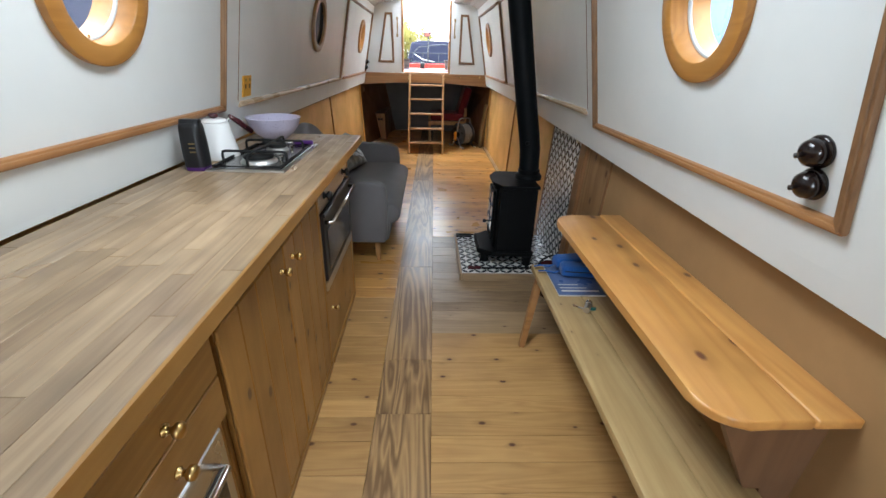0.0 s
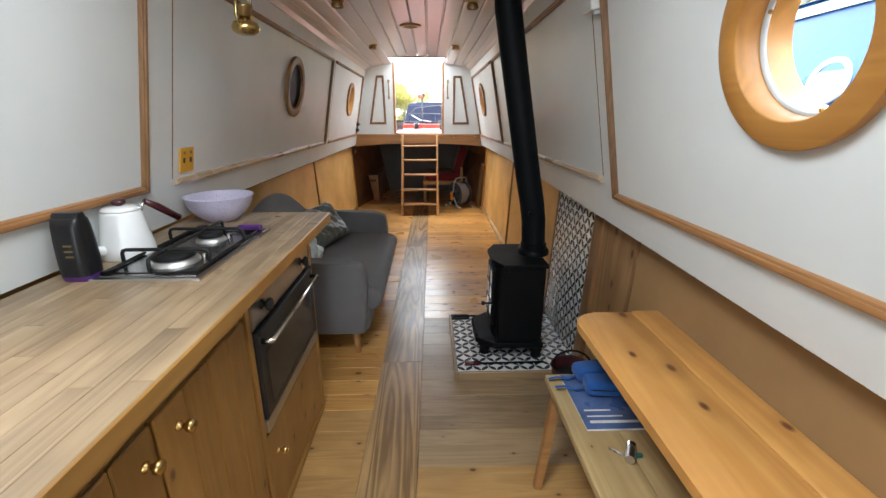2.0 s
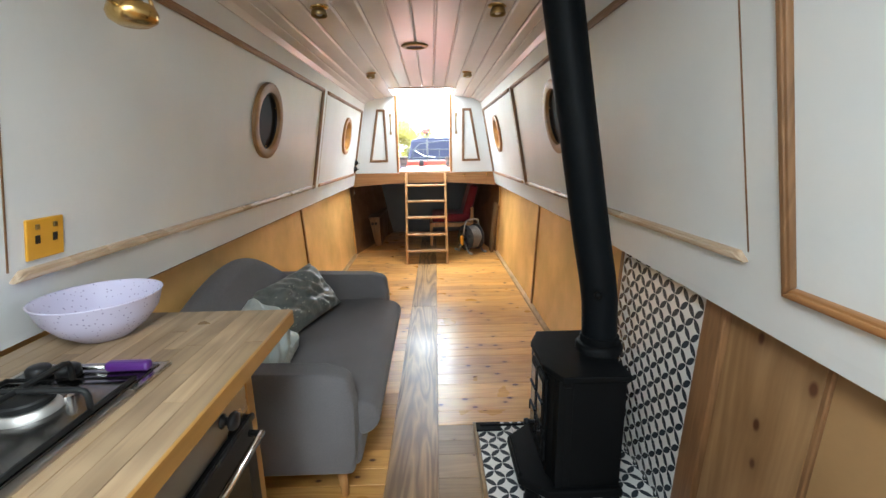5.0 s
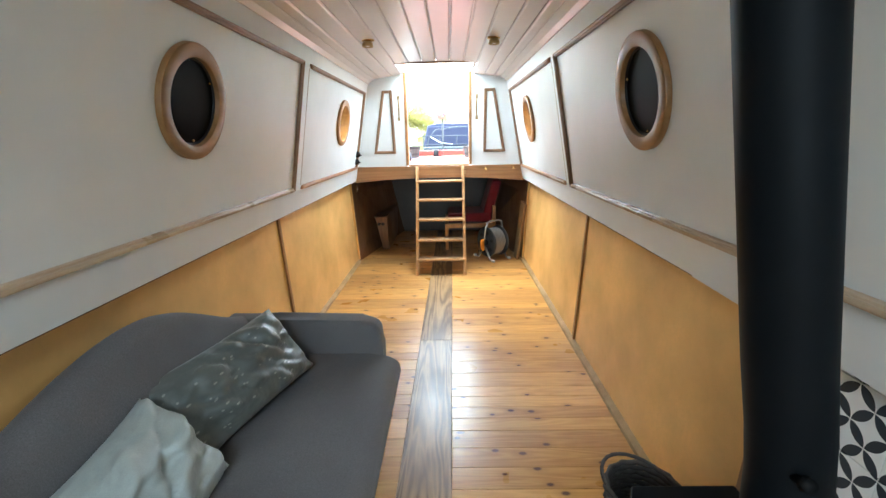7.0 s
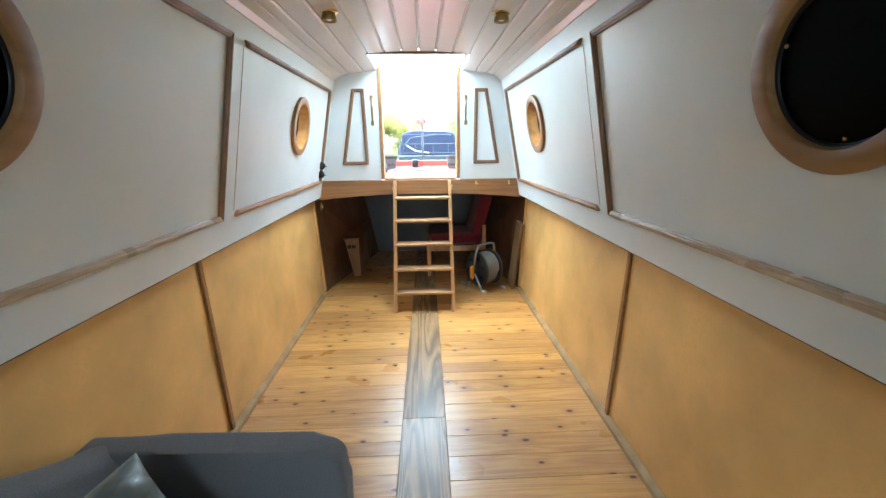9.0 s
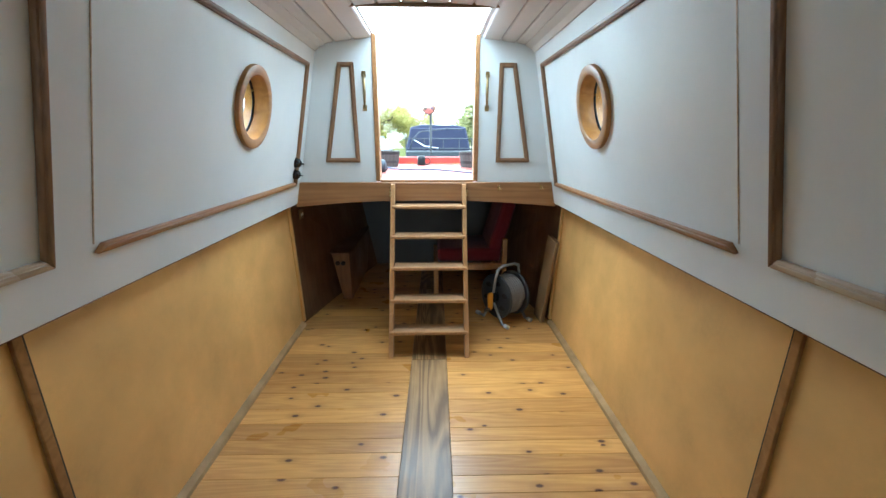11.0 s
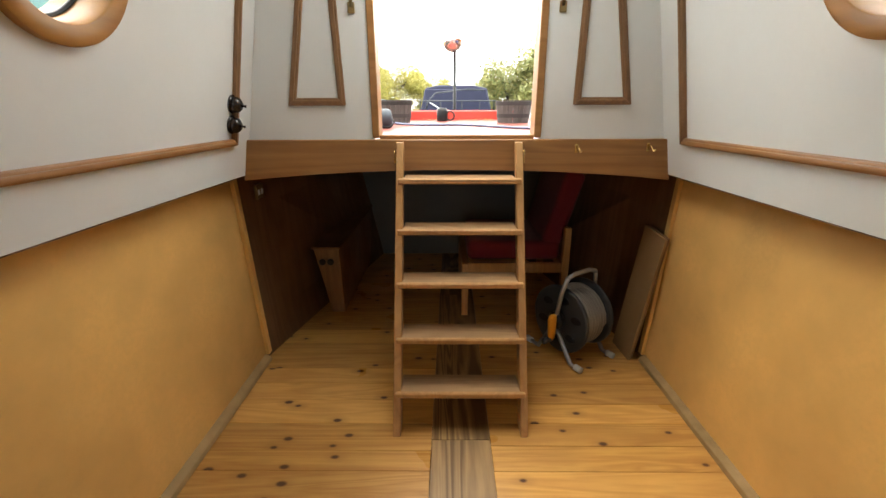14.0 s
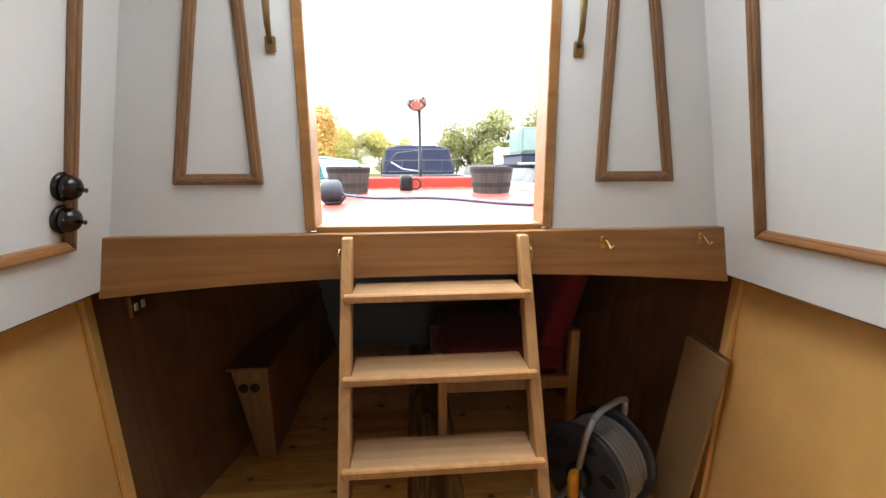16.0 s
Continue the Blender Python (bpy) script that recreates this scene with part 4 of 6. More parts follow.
for k, (x, y, a) in enumerate(((0.79, 2.60, 8), (0.80, 2.505, -6))):
    p = thing("cloth_pouch", "blue padded cloth pouch lying on the magazine", "pouch", (x, y, 0.397), "blue pouches")
    m = Matrix.Translation((x, y, 0.425)) @ Matrix.Rotation(radians(a), 4, "Z")
    own = box(-0.085, 0.085, -0.042, 0.042, -0.028, 0.028, 0.018, 4)
    for v in own.verts:
        v.co += Vector((0, 0, 0.006)) * noise.noise(v.co * 25 + Vector((k * 7, 0, 0)))
    bmesh.ops.transform(own, matrix=m, verts=own.verts)
    part("body", own, BLUE, p, "", True)
    part("strap", tube([m @ Vector(q) for q in ((-0.08, 0.0, -0.008), (-0.115, -0.01, -0.018), (-0.15, 0.015, -0.022), (-0.185, 0.01, -0.0235))], 0.006, 8, flat=0.4), BLUE, p, "", True)
    part("zip", tube([m @ Vector(q) for q in ((-0.07, -0.041, 0.006), (0.0, -0.0435, 0.007), (0.07, -0.041, 0.006))], 0.0028, 8), BLACK, p, "", True)
tool = thing("hose_connector", "small steel screw connector lying on the bench", "connector", (0.755, 2.22, 0.385))
part("barrel", tube([(0.735, 2.185, 0.400), (0.762, 2.235, 0.400)], 0.014, 16), STEEL, tool, "", "angle")
part("collar", tube([(0.758, 2.228, 0.400), (0.766, 2.243, 0.400)], 0.0155, 16), CHROME, tool, "", "angle")
part("pin", tube([(0.735, 2.21, 0.392), (0.70, 2.245, 0.389)], 0.004, 8), STEEL, tool, "", True)
part("wing", box(0.755, 0.785, 2.205, 2.213, 0.386, 0.40, 0.002), TEAL, tool)

# ---- stove corner ----
hearth = thing("hearth", "low tiled hearth with worn timber edging", "hearth", (0.6, 3.5, 0))
part("base", box(0.305, 0.965, 3.175, 3.835, 0.0, 0.044, 0.003), PLY_DARK_SHADED, hearth)
part("edging", box(0.288, 0.304, 3.160, 3.85, 0.0, 0.052, 0.004), GREY_X, hearth, "worn grey-brown edge strip")
part("edging", box(0.305, 0.93, 3.158, 3.174, 0.0, 0.052, 0.004), GREY_X, hearth, "worn grey-brown edge strip")
for i in range(4):
    for j in range(4):
        x0, y0 = 0.306 + 0.166 * i, 3.176 + 0.166 * j
        x1 = min(x0 + 0.1645, 0.965)
        part("tile", box(x0, x1, y0, y0 + 0.1645, 0.044, 0.052, 0.001), TILE_FLOOR, hearth)

panel = thing("tiled_panel", "black and white leaf-patterned tile panel on the lining behind the stove", "tile panel", (0.96, 3.5, 0.04))
TY0, TY1 = 3.27, 3.87


def slab(y0, y1, z0, z1, w0, w1, r=0.0):
    """A flat piece on the starboard lining."""
    return prism([(CX + hull(z0) - w0, z0), (CX + hull(z1) - w0, z1), (CX + hull(z1) - w1, z1), (CX + hull(z0) - w1, z0)], "y", y0, y1, r)


part("board", slab(TY0, TY1, 0.05, 0.94, 0.0, 0.02), PLY_DARK_SHADED, panel)
n = 0
for j in range(6):
    z0 = 0.055 + 0.1665 * j
    for i in range(4):
        y0 = TY0 + 0.1505 * i
        z1 = min(z0 + 0.165, 0.94)
        if z1 - z0 > 0.02:
            part("tile", slab(y0, y0 + 0.149, z0, z1, 0.02, 0.028, 0.0008), TILE_WALL, panel)
part("edge_strip", slab(TY0 - 0.10, TY0 - 0.002, 0.03, 0.94, 0.0, 0.032, 0.003), TRIM_Z, panel, "brown upright timber strip")
part("edge_strip", slab(TY1 + 0.002, TY1 + 0.028, 0.03, 0.94, 0.0, 0.032, 0.003), TRIM_Z, panel, "brown upright timber strip")
tagged(part("trim_lining_board", slab(2.85, 3.168, 0.03, 0.94, -0.001, 0.012, 0.002), LINING_BOARD), "knotted brown lining board beside the stove", "trim", kind="structure")
tagged(part("trim_lining_strip", slab(2.832, 2.848, 0.03, 0.94, -0.001, 0.015, 0.003), TRIM_Z), "brown upright cover strip", "trim", kind="structure")
tagged(part("trim_lining_back", slab(-1.5, 2.831, 0.03, 0.94, -0.001, 0.006, 0.001), LINING), "brown lining behind the table", "trim", kind="structure")

stove = thing("wood_stove", "small black cast-iron stove on four feet with leaning flue", "stove", (0.64, 3.47, 0.052))
SX0, SX1, SY0, SY1 = 0.50, 0.785, 3.285, 3.675
part("body", box(SX0 + 0.035, SX1 - 0.008, SY0 + 0.015, SY1 - 0.015, 0.15, 0.587, 0.006, 2), IRON, stove)
out = [(SX0 + 0.045, SY0), (SX1, SY0), (SX1, SY1), (SX0 + 0.045, SY1), (SX0 - 0.002, SY1 - 0.10), (SX0 - 0.002, SY0 + 0.10)]
part("top_plate", prism(out, "z", 0.585, 0.607, 0.004, 2), IRON, stove)
out2 = [(SX0 + 0.055, SY0 + 0.008), (SX0 + 0.08, SY0 + 0.008), (SX0 + 0.08, SY1 - 0.008), (SX0 + 0.055, SY1 - 0.008), (SX0 + 0.012, SY1 - 0.10), (SX0 + 0.012, SY0 + 0.10)]
part("cornice", prism(out2, "z", 0.562, 0.586, 0.003), IRON, stove)
front = part("front", prism([(SX0 + 0.06, SY0 + 0.014), (SX0 + 0.09, SY0 + 0.014), (SX0 + 0.09, SY1 - 0.014), (SX0 + 0.06, SY1 - 0.014), (SX0 + 0.022, SY1 - 0.09), (SX0 + 0.022, SY0 + 0.09)], "z", 0.15, 0.563, 0.003), IRON, stove)
for y0, y1 in ((SY0 + 0.095, 3.478), (3.482, SY1 - 0.095)):
    d = part("door", box(SX0 + 0.006, SX0 + 0.022, y0, y1, 0.20, 0.545, 0.004), IRON, stove)
    for k in range(3):
        z0 = 0.26 + 0.095 * k
        part("glass", box(SX0 + 0.003, SX0 + 0.008, y0 + 0.018, y1 - 0.018, z0, z0 + 0.075, 0.001), DARKGLASS, d)
        part("frame_bar", box(SX0 - 0.001, SX0 + 0.008, y0 + 0.008, y1 - 0.008, z0 - 0.014, z0 - 0.004, 0.002), IRON, d)
    part("hinge", tube([(SX0 + 0.008, y0 if y0 < 3.4 else y1, 0.30), (SX0 + 0.008, y0 if y0 < 3.4 else y1, 0.34)], 0.007, 10), IRON, d, "", True)
part("door_knob", lathe([(0.006, 0.0), (0.006, 0.02), (0.014, 0.028), (0.012, 0.042), (0.0, 0.045)], Matrix.Translation((SX0 + 0.004, 3.49, 0.30)) @ Matrix.Rotation(radians(-90), 4, "Y"), 16), BLACK, stove, "", True)
part("air_wheel", lathe([(0.026, 0.0), (0.026, 0.008), (0.02, 0.012), (0.0, 0.013)], Matrix.Translation((SX0 + 0.02, 3.43, 0.212)) @ Matrix.Rotation(radians(-90), 4, "Y"), 20), IRON, stove, "", True)
out3 = [(SX0 + 0.01, SY0 - 0.004), (SX1, SY0 - 0.004), (SX1, SY1 + 0.004), (SX0 + 0.01, SY1 + 0.004), (SX0 - 0.085, SY1 - 0.075), (SX0 - 0.085, SY0 + 0.075)]
part("base_plate", prism(out3, "z", 0.118, 0.152, 0.006, 2), IRON, stove)
part("ash_lip", prism([(SX0 - 0.08, SY0 + 0.08), (SX0 - 0.07, SY0 + 0.08), (SX0 - 0.07, SY1 - 0.08), (SX0 - 0.08, SY1 - 0.08)], "z", 0.15, 0.166, 0.003), IRON, stove)
for x in (SX0 - 0.05, SX1 - 0.03):
    for y in (SY0 + 0.03, SY1 - 0.03):
        part("leg", lathe([(0.030, 0.0), (0.032, 0.006), (0.026, 0.02), (0.030, 0.045), (0.038, 0.068)], Matrix.Translation((x + (0.02 if x < 0.5 else 0), y + (0.05 if x < 0.5 else 0) * (1 if y < 3.4 else -1), 0.052)), 14), IRON, stove, "", True)
fl = part("flue", tube([(0.747, 3.5, 0.60), (0.745, 3.5, 0.68), (0.738, 3.5, 0.80), (0.722, 3.5, 0.90), (0.695, 3.5, 1.03), (0.64, 3.5, 1.33), (0.585, 3.5, 1.63), (0.548, 3.5, 1.84), (0.54, 3.5, 1.94), (0.54, 3.5, 2.05)], 0.0655, 32), FLUE, stove, "matt black flue pipe", True)
part("collar", lathe([(0.088, 0.0), (0.088, 0.022), (0.080, 0.032), (0.072, 0.036), (0.072, 0.06), (0.066, 0.064)], Matrix.Translation((0.747, 3.5, 0.606)), 36), IRON, fl, "", "angle")
part("damper_knob", lathe([(0.008, 0.0), (0.008, 0.02), (0.014, 0.024), (0.012, 0.034), (0.0, 0.036)], Matrix.Translation((0.70, 3.447, 0.845)) @ Matrix.Rotation(radians(75), 4, "X"), 14), IRON, fl, "", True)
part("ceiling_collar", lathe([(0.068, -0.008), (0.10, -0.008), (0.102, 0.0), (0.102, 0.012)], Matrix.Translation((0.54, 3.5, 2.008)), 36, cap=False), FLUE, fl, "", True)
# poker tools on the hearth
poker = thing("fire_poker", "black iron poker lying along the hearth edge", "poker", (0.5, 3.24, 0.055))
part("shaft", tube([(0.36, 3.225, 0.062), (0.78, 3.235, 0.062)], 0.006, 8), IRON, poker, "", True)
part("handle", tube([(0.345, 3.225, 0.064), (0.43, 3.227, 0.064)], 0.013, 10), MAROON, poker, "", True)
brush = thing("hearth_shovel", "black iron hearth shovel behind the stove", "shovel", (0.45, 3.79, 0.055))
part("shaft", tube([(0.32, 3.80, 0.064), (0.62, 3.80, 0.064)], 0.006, 8), IRON, brush, "", True)
part("blade", box(0.30, 0.42, 3.765, 3.83, 0.053, 0.063, 0.003), IRON, brush)

scuttle = thing("coal_scuttle", "dark red enamel coal scuttle with hoop handle beside the hearth", "bucket", (0.83, 2.99, 0))
m = Matrix.Translation((0.85, 3.0, 0)) @ Matrix.Diagonal((0.85, 0.85, 0.72, 1))
part("pail", lathe([(0.0, 0.003), (0.085, 0.0), (0.09, 0.004), (0.115, 0.25), (0.119, 0.258), (0.112, 0.258), (0.108, 0.25), (0.084, 0.012), (0.0, 0.01)], m, 36), MAROON, scuttle, "", True)
part("handle", tube([Vector((0.85, 3.0, 0.182)) + Vector((0.099 * math.cos(a), 0.0 + 0.03 * math.sin(a), 0.07 * math.sin(a))) for a in [math.pi * k / 12 for k in range(13)]], 0.005, 8), IRON, scuttle, "", True)
part("coal", lathe([(0.0, 0.215), (0.05, 0.21), (0.095, 0.19), (0.0, 0.188)], m, 14), BLACK, scuttle)
basket = thing("wicker_basket", "small dark wicker basket with hoop handle beside the stove", "basket", (0.66, 3.98, 0))
m = Matrix.Translation((0.74, 3.98, 0)) @ Matrix.Diagonal((0.84, 0.84, 1, 1))
bm = bmesh.new()
for k in range(17):
    z = 0.012 + 0.018 * k
    r = 0.088 + 0.025 * (k / 16)
    tube([Vector((0.74 + (r + 0.003 * (-1) ** (i + k)) * math.cos(2 * math.pi * i / 28), 3.98 + (r + 0.003 * (-1) ** (i + k)) * math.sin(2 * math.pi * i / 28), z)) for i in range(28)], 0.009, 6, bm, True)
part("weave", bm, BARREL, basket, "dark woven cane", True)
part("base", lathe([(0.0, 0.0), (0.1, 0.0), (0.1, 0.012), (0.0, 0.012)], m, 24), BARREL, basket)
part("handle", tube([Vector((0.74 - 0.05 * math.sin(a) + 0.11 * math.cos(a), 3.98 + 0.09 * math.sin(a), 0.295 + 0.06 * math.sin(a))) for a in [math.pi * k / 14 for k in range(15)]], 0.006, 8), BARREL, basket, "", True)

# ---- sofa ----
sofa = thing("sofa", "grey felt two-seat sofa with a humped back and short pale legs", "sofa", (-0.5, 4.05, 0))


def soft_box(x0, x1, y0, y1, z0, z1, r, seg=5, wob=0.004):
    own = box(x0, x1, y0, y1, z0, z1, r, seg)
    for v in own.verts:
        v.co += Vector((1, 1, 1)) * (wob * noise.noise(v.co * 6))
    return own


part("base", soft_box(-0.90, -0.19, 3.44, 4.70, 0.15, 0.30, 0.03), SOFA, sofa, "", True)
# seat, rounded over its front edge
prof = [(-0.88, 0.27), (-0.88, 0.41), (-0.6, 0.425), (-0.25, 0.425), (-0.17, 0.415), (-0.125, 0.39), (-0.11, 0.35), (-0.125, 0.30), (-0.17, 0.265)]
part("seat", prism(prof, "y", 3.475, 4.66, 0.03, 4), SOFA, sofa, "", True)
own = bmesh.new()
rows = []
for k in range(37):
    u = k / 36
    y = 3.42 + 1.30 * u
    top = 0.59 + 0.26 * (0.5 + 0.5 * math.cos(math.pi * (y - 4.06) / (0.72 if y > 4.06 else 1.0))) ** 0.85
    pinch = min(1.0, (math.sin(math.pi * min(u, 1 - u) / 0.07) if min(u, 1 - u) < 0.035 else 1.0) * 0.5 + 0.5)
    ring = [(-0.945, 0.28), (-0.945, top - 0.06)]
    front = -0.80 - 0.06 * (top - 0.6)
    mid, w = (front - 0.945) / 2, (front + 0.945) / 2
    for a in range(11):
        b = math.pi * (1 - a / 10)
        ring.append((mid + w * math.cos(b), top - 0.06 + 0.06 * math.sin(b)))
    ring += [(-0.70, 0.44), (-0.68, 0.28)]
    rows.append([own.verts.new((-0.845 + (x + 0.845) * pinch, y, z)) for x, z in ring])
for a, b in zip(rows, rows[1:]):
    for k in range(len(a)):
        own.faces.new((a[k], a[(k + 1) % len(a)], b[(k + 1) % len(a)], b[k]))
own.faces.new(rows[0]), own.faces.new(rows[-1][::-1])
part("backrest", own, SOFA, sofa, "", "angle")
for y0, y1 in ((3.385, 3.475), (4.655, 4.745)):
    arm = [(-0.93, 0.16), (-0.93, 0.605), (-0.7, 0.600), (-0.3, 0.588), (-0.235, 0.575), (-0.205, 0.55), (-0.195, 0.45), (-0.20, 0.25), (-0.21, 0.16)]
    part("armrest", prism(arm, "y", y0, y1, 0.024, 4), SOFA, sofa, "", True)
for x, y in ((-0.28, 3.47), (-0.28, 4.66), (-0.82, 3.47), (-0.82, 4.66)):
    part("leg", tube([(x, y, 0.16), (x + (0.01 if x > -0.5 else -0.01), y, 0.0)], [0.022, 0.015], 14), LADDER, sofa, "", True)


def lay(centre, along, up):
    """A pose with x along and y near up."""
    x = Vector(along).normalized()
    z = x.cross(Vector(up)).normalized()
    y = z.cross(x)
    return Matrix.Translation(centre) @ Matrix((x, y, z)).transposed().to_4x4()


c = thing("cushion", "long dark grey flecked velvet cushion resting against the sofa back", "cushion", (-0.7, 4.35, 0.43))
m = lay((-0.655, 4.20, 0.575), (0.30, 0.95, 0.04), (-0.62, 0.1, 0.78))
part("cover", pillow(0.64, 0.31, 0.15, m, 3, 40, 0.028), CUSH_DARK, c, "", True)
c = thing("cushion", "pale grey-green satin cushion slumped on the sofa seat", "cushion", (-0.68, 3.78, 0.43))
m = lay((-0.665, 3.73, 0.545), (-0.06, -0.98, -0.18), (-0.56, 0.12, 0.82))
part("cover", pillow(0.37, 0.33, 0.20, m, 11, 40, 0.030), CUSH_LIGHT, c, "", True)

# ---- ceiling fittings ----
def downlight(x, y):
    l = thing("ceiling_lamp", "small brass ceiling lamp, unlit, with a cupped shade", "lamp", (x, y, ceil_z(x)), "ceiling lamps")
    m = Matrix.Translation((x, y, ceil_z(x) + 0.004)) @ Matrix.Rotation(math.pi, 4, "X")
    part("rose", lathe([(0.0, 0.0), (0.046, 0.0), (0.046, 0.006), (0.036, 0.012), (0.0, 0.012)], m, 32), BRASS, l, "", True)
    part("cup", lathe([(0.026, 0.010), (0.034, 0.02), (0.038, 0.042), (0.036, 0.044), (0.030, 0.024), (0.0, 0.020)], m, 32), OLDBRASS, l, "", True)
    part("bulb", lathe([(0.014, 0.018), (0.018, 0.030), (0.012, 0.040), (0.0, 0.043)], m, 18), ENAMEL, l, "", True)


for y in (4.19, 5.92, 2.5):
    for x in (-0.40, 0.44):
        downlight(x, y)
vent = thing("ceiling_vent", "round brass mushroom ceiling vent", "vent", (0.016, 5.05, 2.05))
m = Matrix.Translation((0.016, 5.05, 2.056)) @ Matrix.Rotation(math.pi, 4, "X")
part("ring", lathe([(0.052, 0.0), (0.088, 0.0), (0.090, 0.008), (0.082, 0.016), (0.060, 0.018), (0.052, 0.010)], m, 40, cap=False), OLDBRASS, vent, "", True)
part("grille", lathe([(0.0, 0.004), (0.056, 0.004), (0.056, 0.008), (0.0, 0.008)], m, 32), BLACK, vent)
box_r = thing("wall_sensor", "small white plastic alarm box high on the cabin side", "alarm", wp(1, 2.93, 1.76))
part("case", wall_bar(1, [(2.89, 1.72), (2.985, 1.72), (2.985, 1.80), (2.89, 1.80)], 0.0, 0.045, 0.006), WHITE, box_r)
part("foot", wall_bar(1, [(2.905, 1.705), (2.925, 1.705), (2.925, 1.722), (2.905, 1.722)], 0.005, 0.03, 0.002), PALE, box_r)

# brass oil lamp on its wall gimbal
oil = thing("oil_lamp", "brass oil lamp with glass chimney hung from the ceiling", "lamp", (-0.56, 3.02, 1.66))
m = Matrix.Translation((-0.53, 3.02, 1.645))
part("font", lathe([(0.0, 0.0), (0.030, 0.0), (0.046, 0.010), (0.050, 0.024), (0.044, 0.040), (0.024, 0.048), (0.020, 0.060), (0.0, 0.062)], m, 36), BRASS, oil, "", True)
part("burner", lathe([(0.019, 0.06), (0.027, 0.066), (0.027, 0.085), (0.033, 0.09), (0.033, 0.10), (0.0, 0.10)], m, 28), OLDBRASS, oil, "", True)
part("chimney", lathe([(0.030, 0.10), (0.036, 0.14), (0.030, 0.18), (0.022, 0.24), (0.0205, 0.24), (0.0285, 0.18), (0.0345, 0.14), (0.0285, 0.10)], m, 32, cap=False), GLASS, oil, "", True).visible_shadow = False
for sy in (-1, 1):
    part("yoke", tube([(-0.53, 3.02 + sy * 0.05, 1.672), (-0.53, 3.02 + sy * 0.068, 1.675), (-0.53, 3.02 + sy * 0.078, 1.70), (-0.53, 3.02 + sy * 0.066, 1.74), (-0.53, 3.02 + sy * 0.060, 1.80), (-0.53, 3.02 + sy * 0.05, 1.90), (-0.53, 3.02 + sy * 0.02, 1.985)], 0.0045, 8), BRASS, oil, "", True)
part("ceiling_rose", lathe([(0.0, 0.0), (0.03, 0.0), (0.034, 0.012), (0.034, 0.03)], Matrix.Translation((-0.53, 3.02, 1.985)), 24), BRASS, oil, "", True)
part("smoke_bell", lathe([(0.045, 0.0), (0.03, 0.018), (0.01, 0.026), (0.0, 0.028)], Matrix.Translation((-0.53, 3.02, 1.93)), 24), BRASS, oil, "", True)

# ---- bow bulkhead details ----
for s in (-1, 1):
    if s < 0:
        q = [(-0.688, 1.232), (-0.448, 1.232), (-0.465, 1.885), (-0.572, 1.885)]
    else:
        q = [(0.502, 1.232), (0.742, 1.232), (0.624, 1.885), (0.509, 1.885)]
    cx, cz = sum(p[0] for p in q) / 4, sum(p[1] for p in q) / 4
    w = 0.03

    def inset(poly, d):
        res = []
        n = len(poly)
        for i in range(n):
            p0, p1, p2 = Vector(poly[i - 1]), Vector(poly[i]), Vector(poly[(i + 1) % n])
            e0, e1 = (p1 - p0).normalized(), (p2 - p1).normalized()
            n0, n1 = Vector((-e0.y, e0.x)), Vector((-e1.y, e1.x))
            k = d / (1 + n0.dot(n1))
            res.append(tuple(p1 + (n0 + n1) * k))
        return res

    inner, mid0, mid1 = inset(q, w), inset(q, w * 0.3), inset(q, w * 0.72)
    for i in range(4):
        j = (i + 1) % 4
        bm = prism([q[i], q[j], inner[j], inner[i]], "y", FORE - 0.012, FORE + 0.002, 0.003)
        prism([mid0[i], mid0[j], mid1[j], mid1[i]], "y", FORE - 0.017, FORE - 0.008, 0.002, bm=bm)
        tagged(part("trim_panel", bm, TRIM if i in (0, 2) else TRIM_Z), "brown moulding of a tapering panel on the bow cheek", "trim", kind="structure")
    hx = -0.40 if s < 0 else 0.43
    h = thing("grab_handle", "brass bow-shaped grab handle beside the doorway", "handle", (hx, FORE, 1.585), "grab handles")
    part("grip", tube([(hx, FORE - 0.008, 1.60), (hx - s * 0.004, FORE - 0.035, 1.635), (hx - s * 0.006, FORE - 0.042, 1.70), (hx - s * 0.004, FORE - 0.035, 1.77), (hx, FORE - 0.008, 1.805)], [0.006, 0.008, 0.010, 0.008, 0.006], 12), OLDBRASS, h, "", True)
    for z in (1.595, 1.81):
        part("foot", box(hx - 0.014, hx + 0.014, FORE - 0.01, FORE - 0.0, z - 0.02, z + 0.02, 0.003), OLDBRASS, h)
for x, z in ((0.525, 1.055), (0.827, 1.06)):
    h = thing("coat_hook", "small brass hook screwed to the beam", "hook", (x, FORE - 0.03, z), "beam hooks")
    part("plate", box(x - 0.007, x + 0.007, FORE - 0.034, FORE - 0.03, z - 0.018, z + 0.018, 0.001), BRASS, h)
    part("hook", tube([(x, FORE - 0.034, z + 0.012), (x + 0.006, FORE - 0.05, z + 0.004), (x + 0.012, FORE - 0.058, z - 0.014), (x + 0.02, FORE - 0.062, z - 0.006)], 0.003, 8), BRASS, h, "", True)

# ladder
ladder = thing("ladder", "five-tread pine boarding ladder leaning on the bow beam", "ladder", (0.03, 7.3, 0))
A, B = Vector((0, 7.06, 0.0)), Vector((0, 7.545, 1.085))
for x0, x1 in ((-0.236, -0.206), (0.262, 0.292)):
    bm = bmesh.new()
    prism([(p.y, p.z) for p in (A + Vector((0, 0, 0)), A + Vector((0, 0.082, 0)), B + Vector((0, 0.038, 0)), B + Vector((0, -0.005, 0.0)) )], "x", x0, x1, 0.003, bm=bm)
    part("stringer", bm, LADDER, ladder)
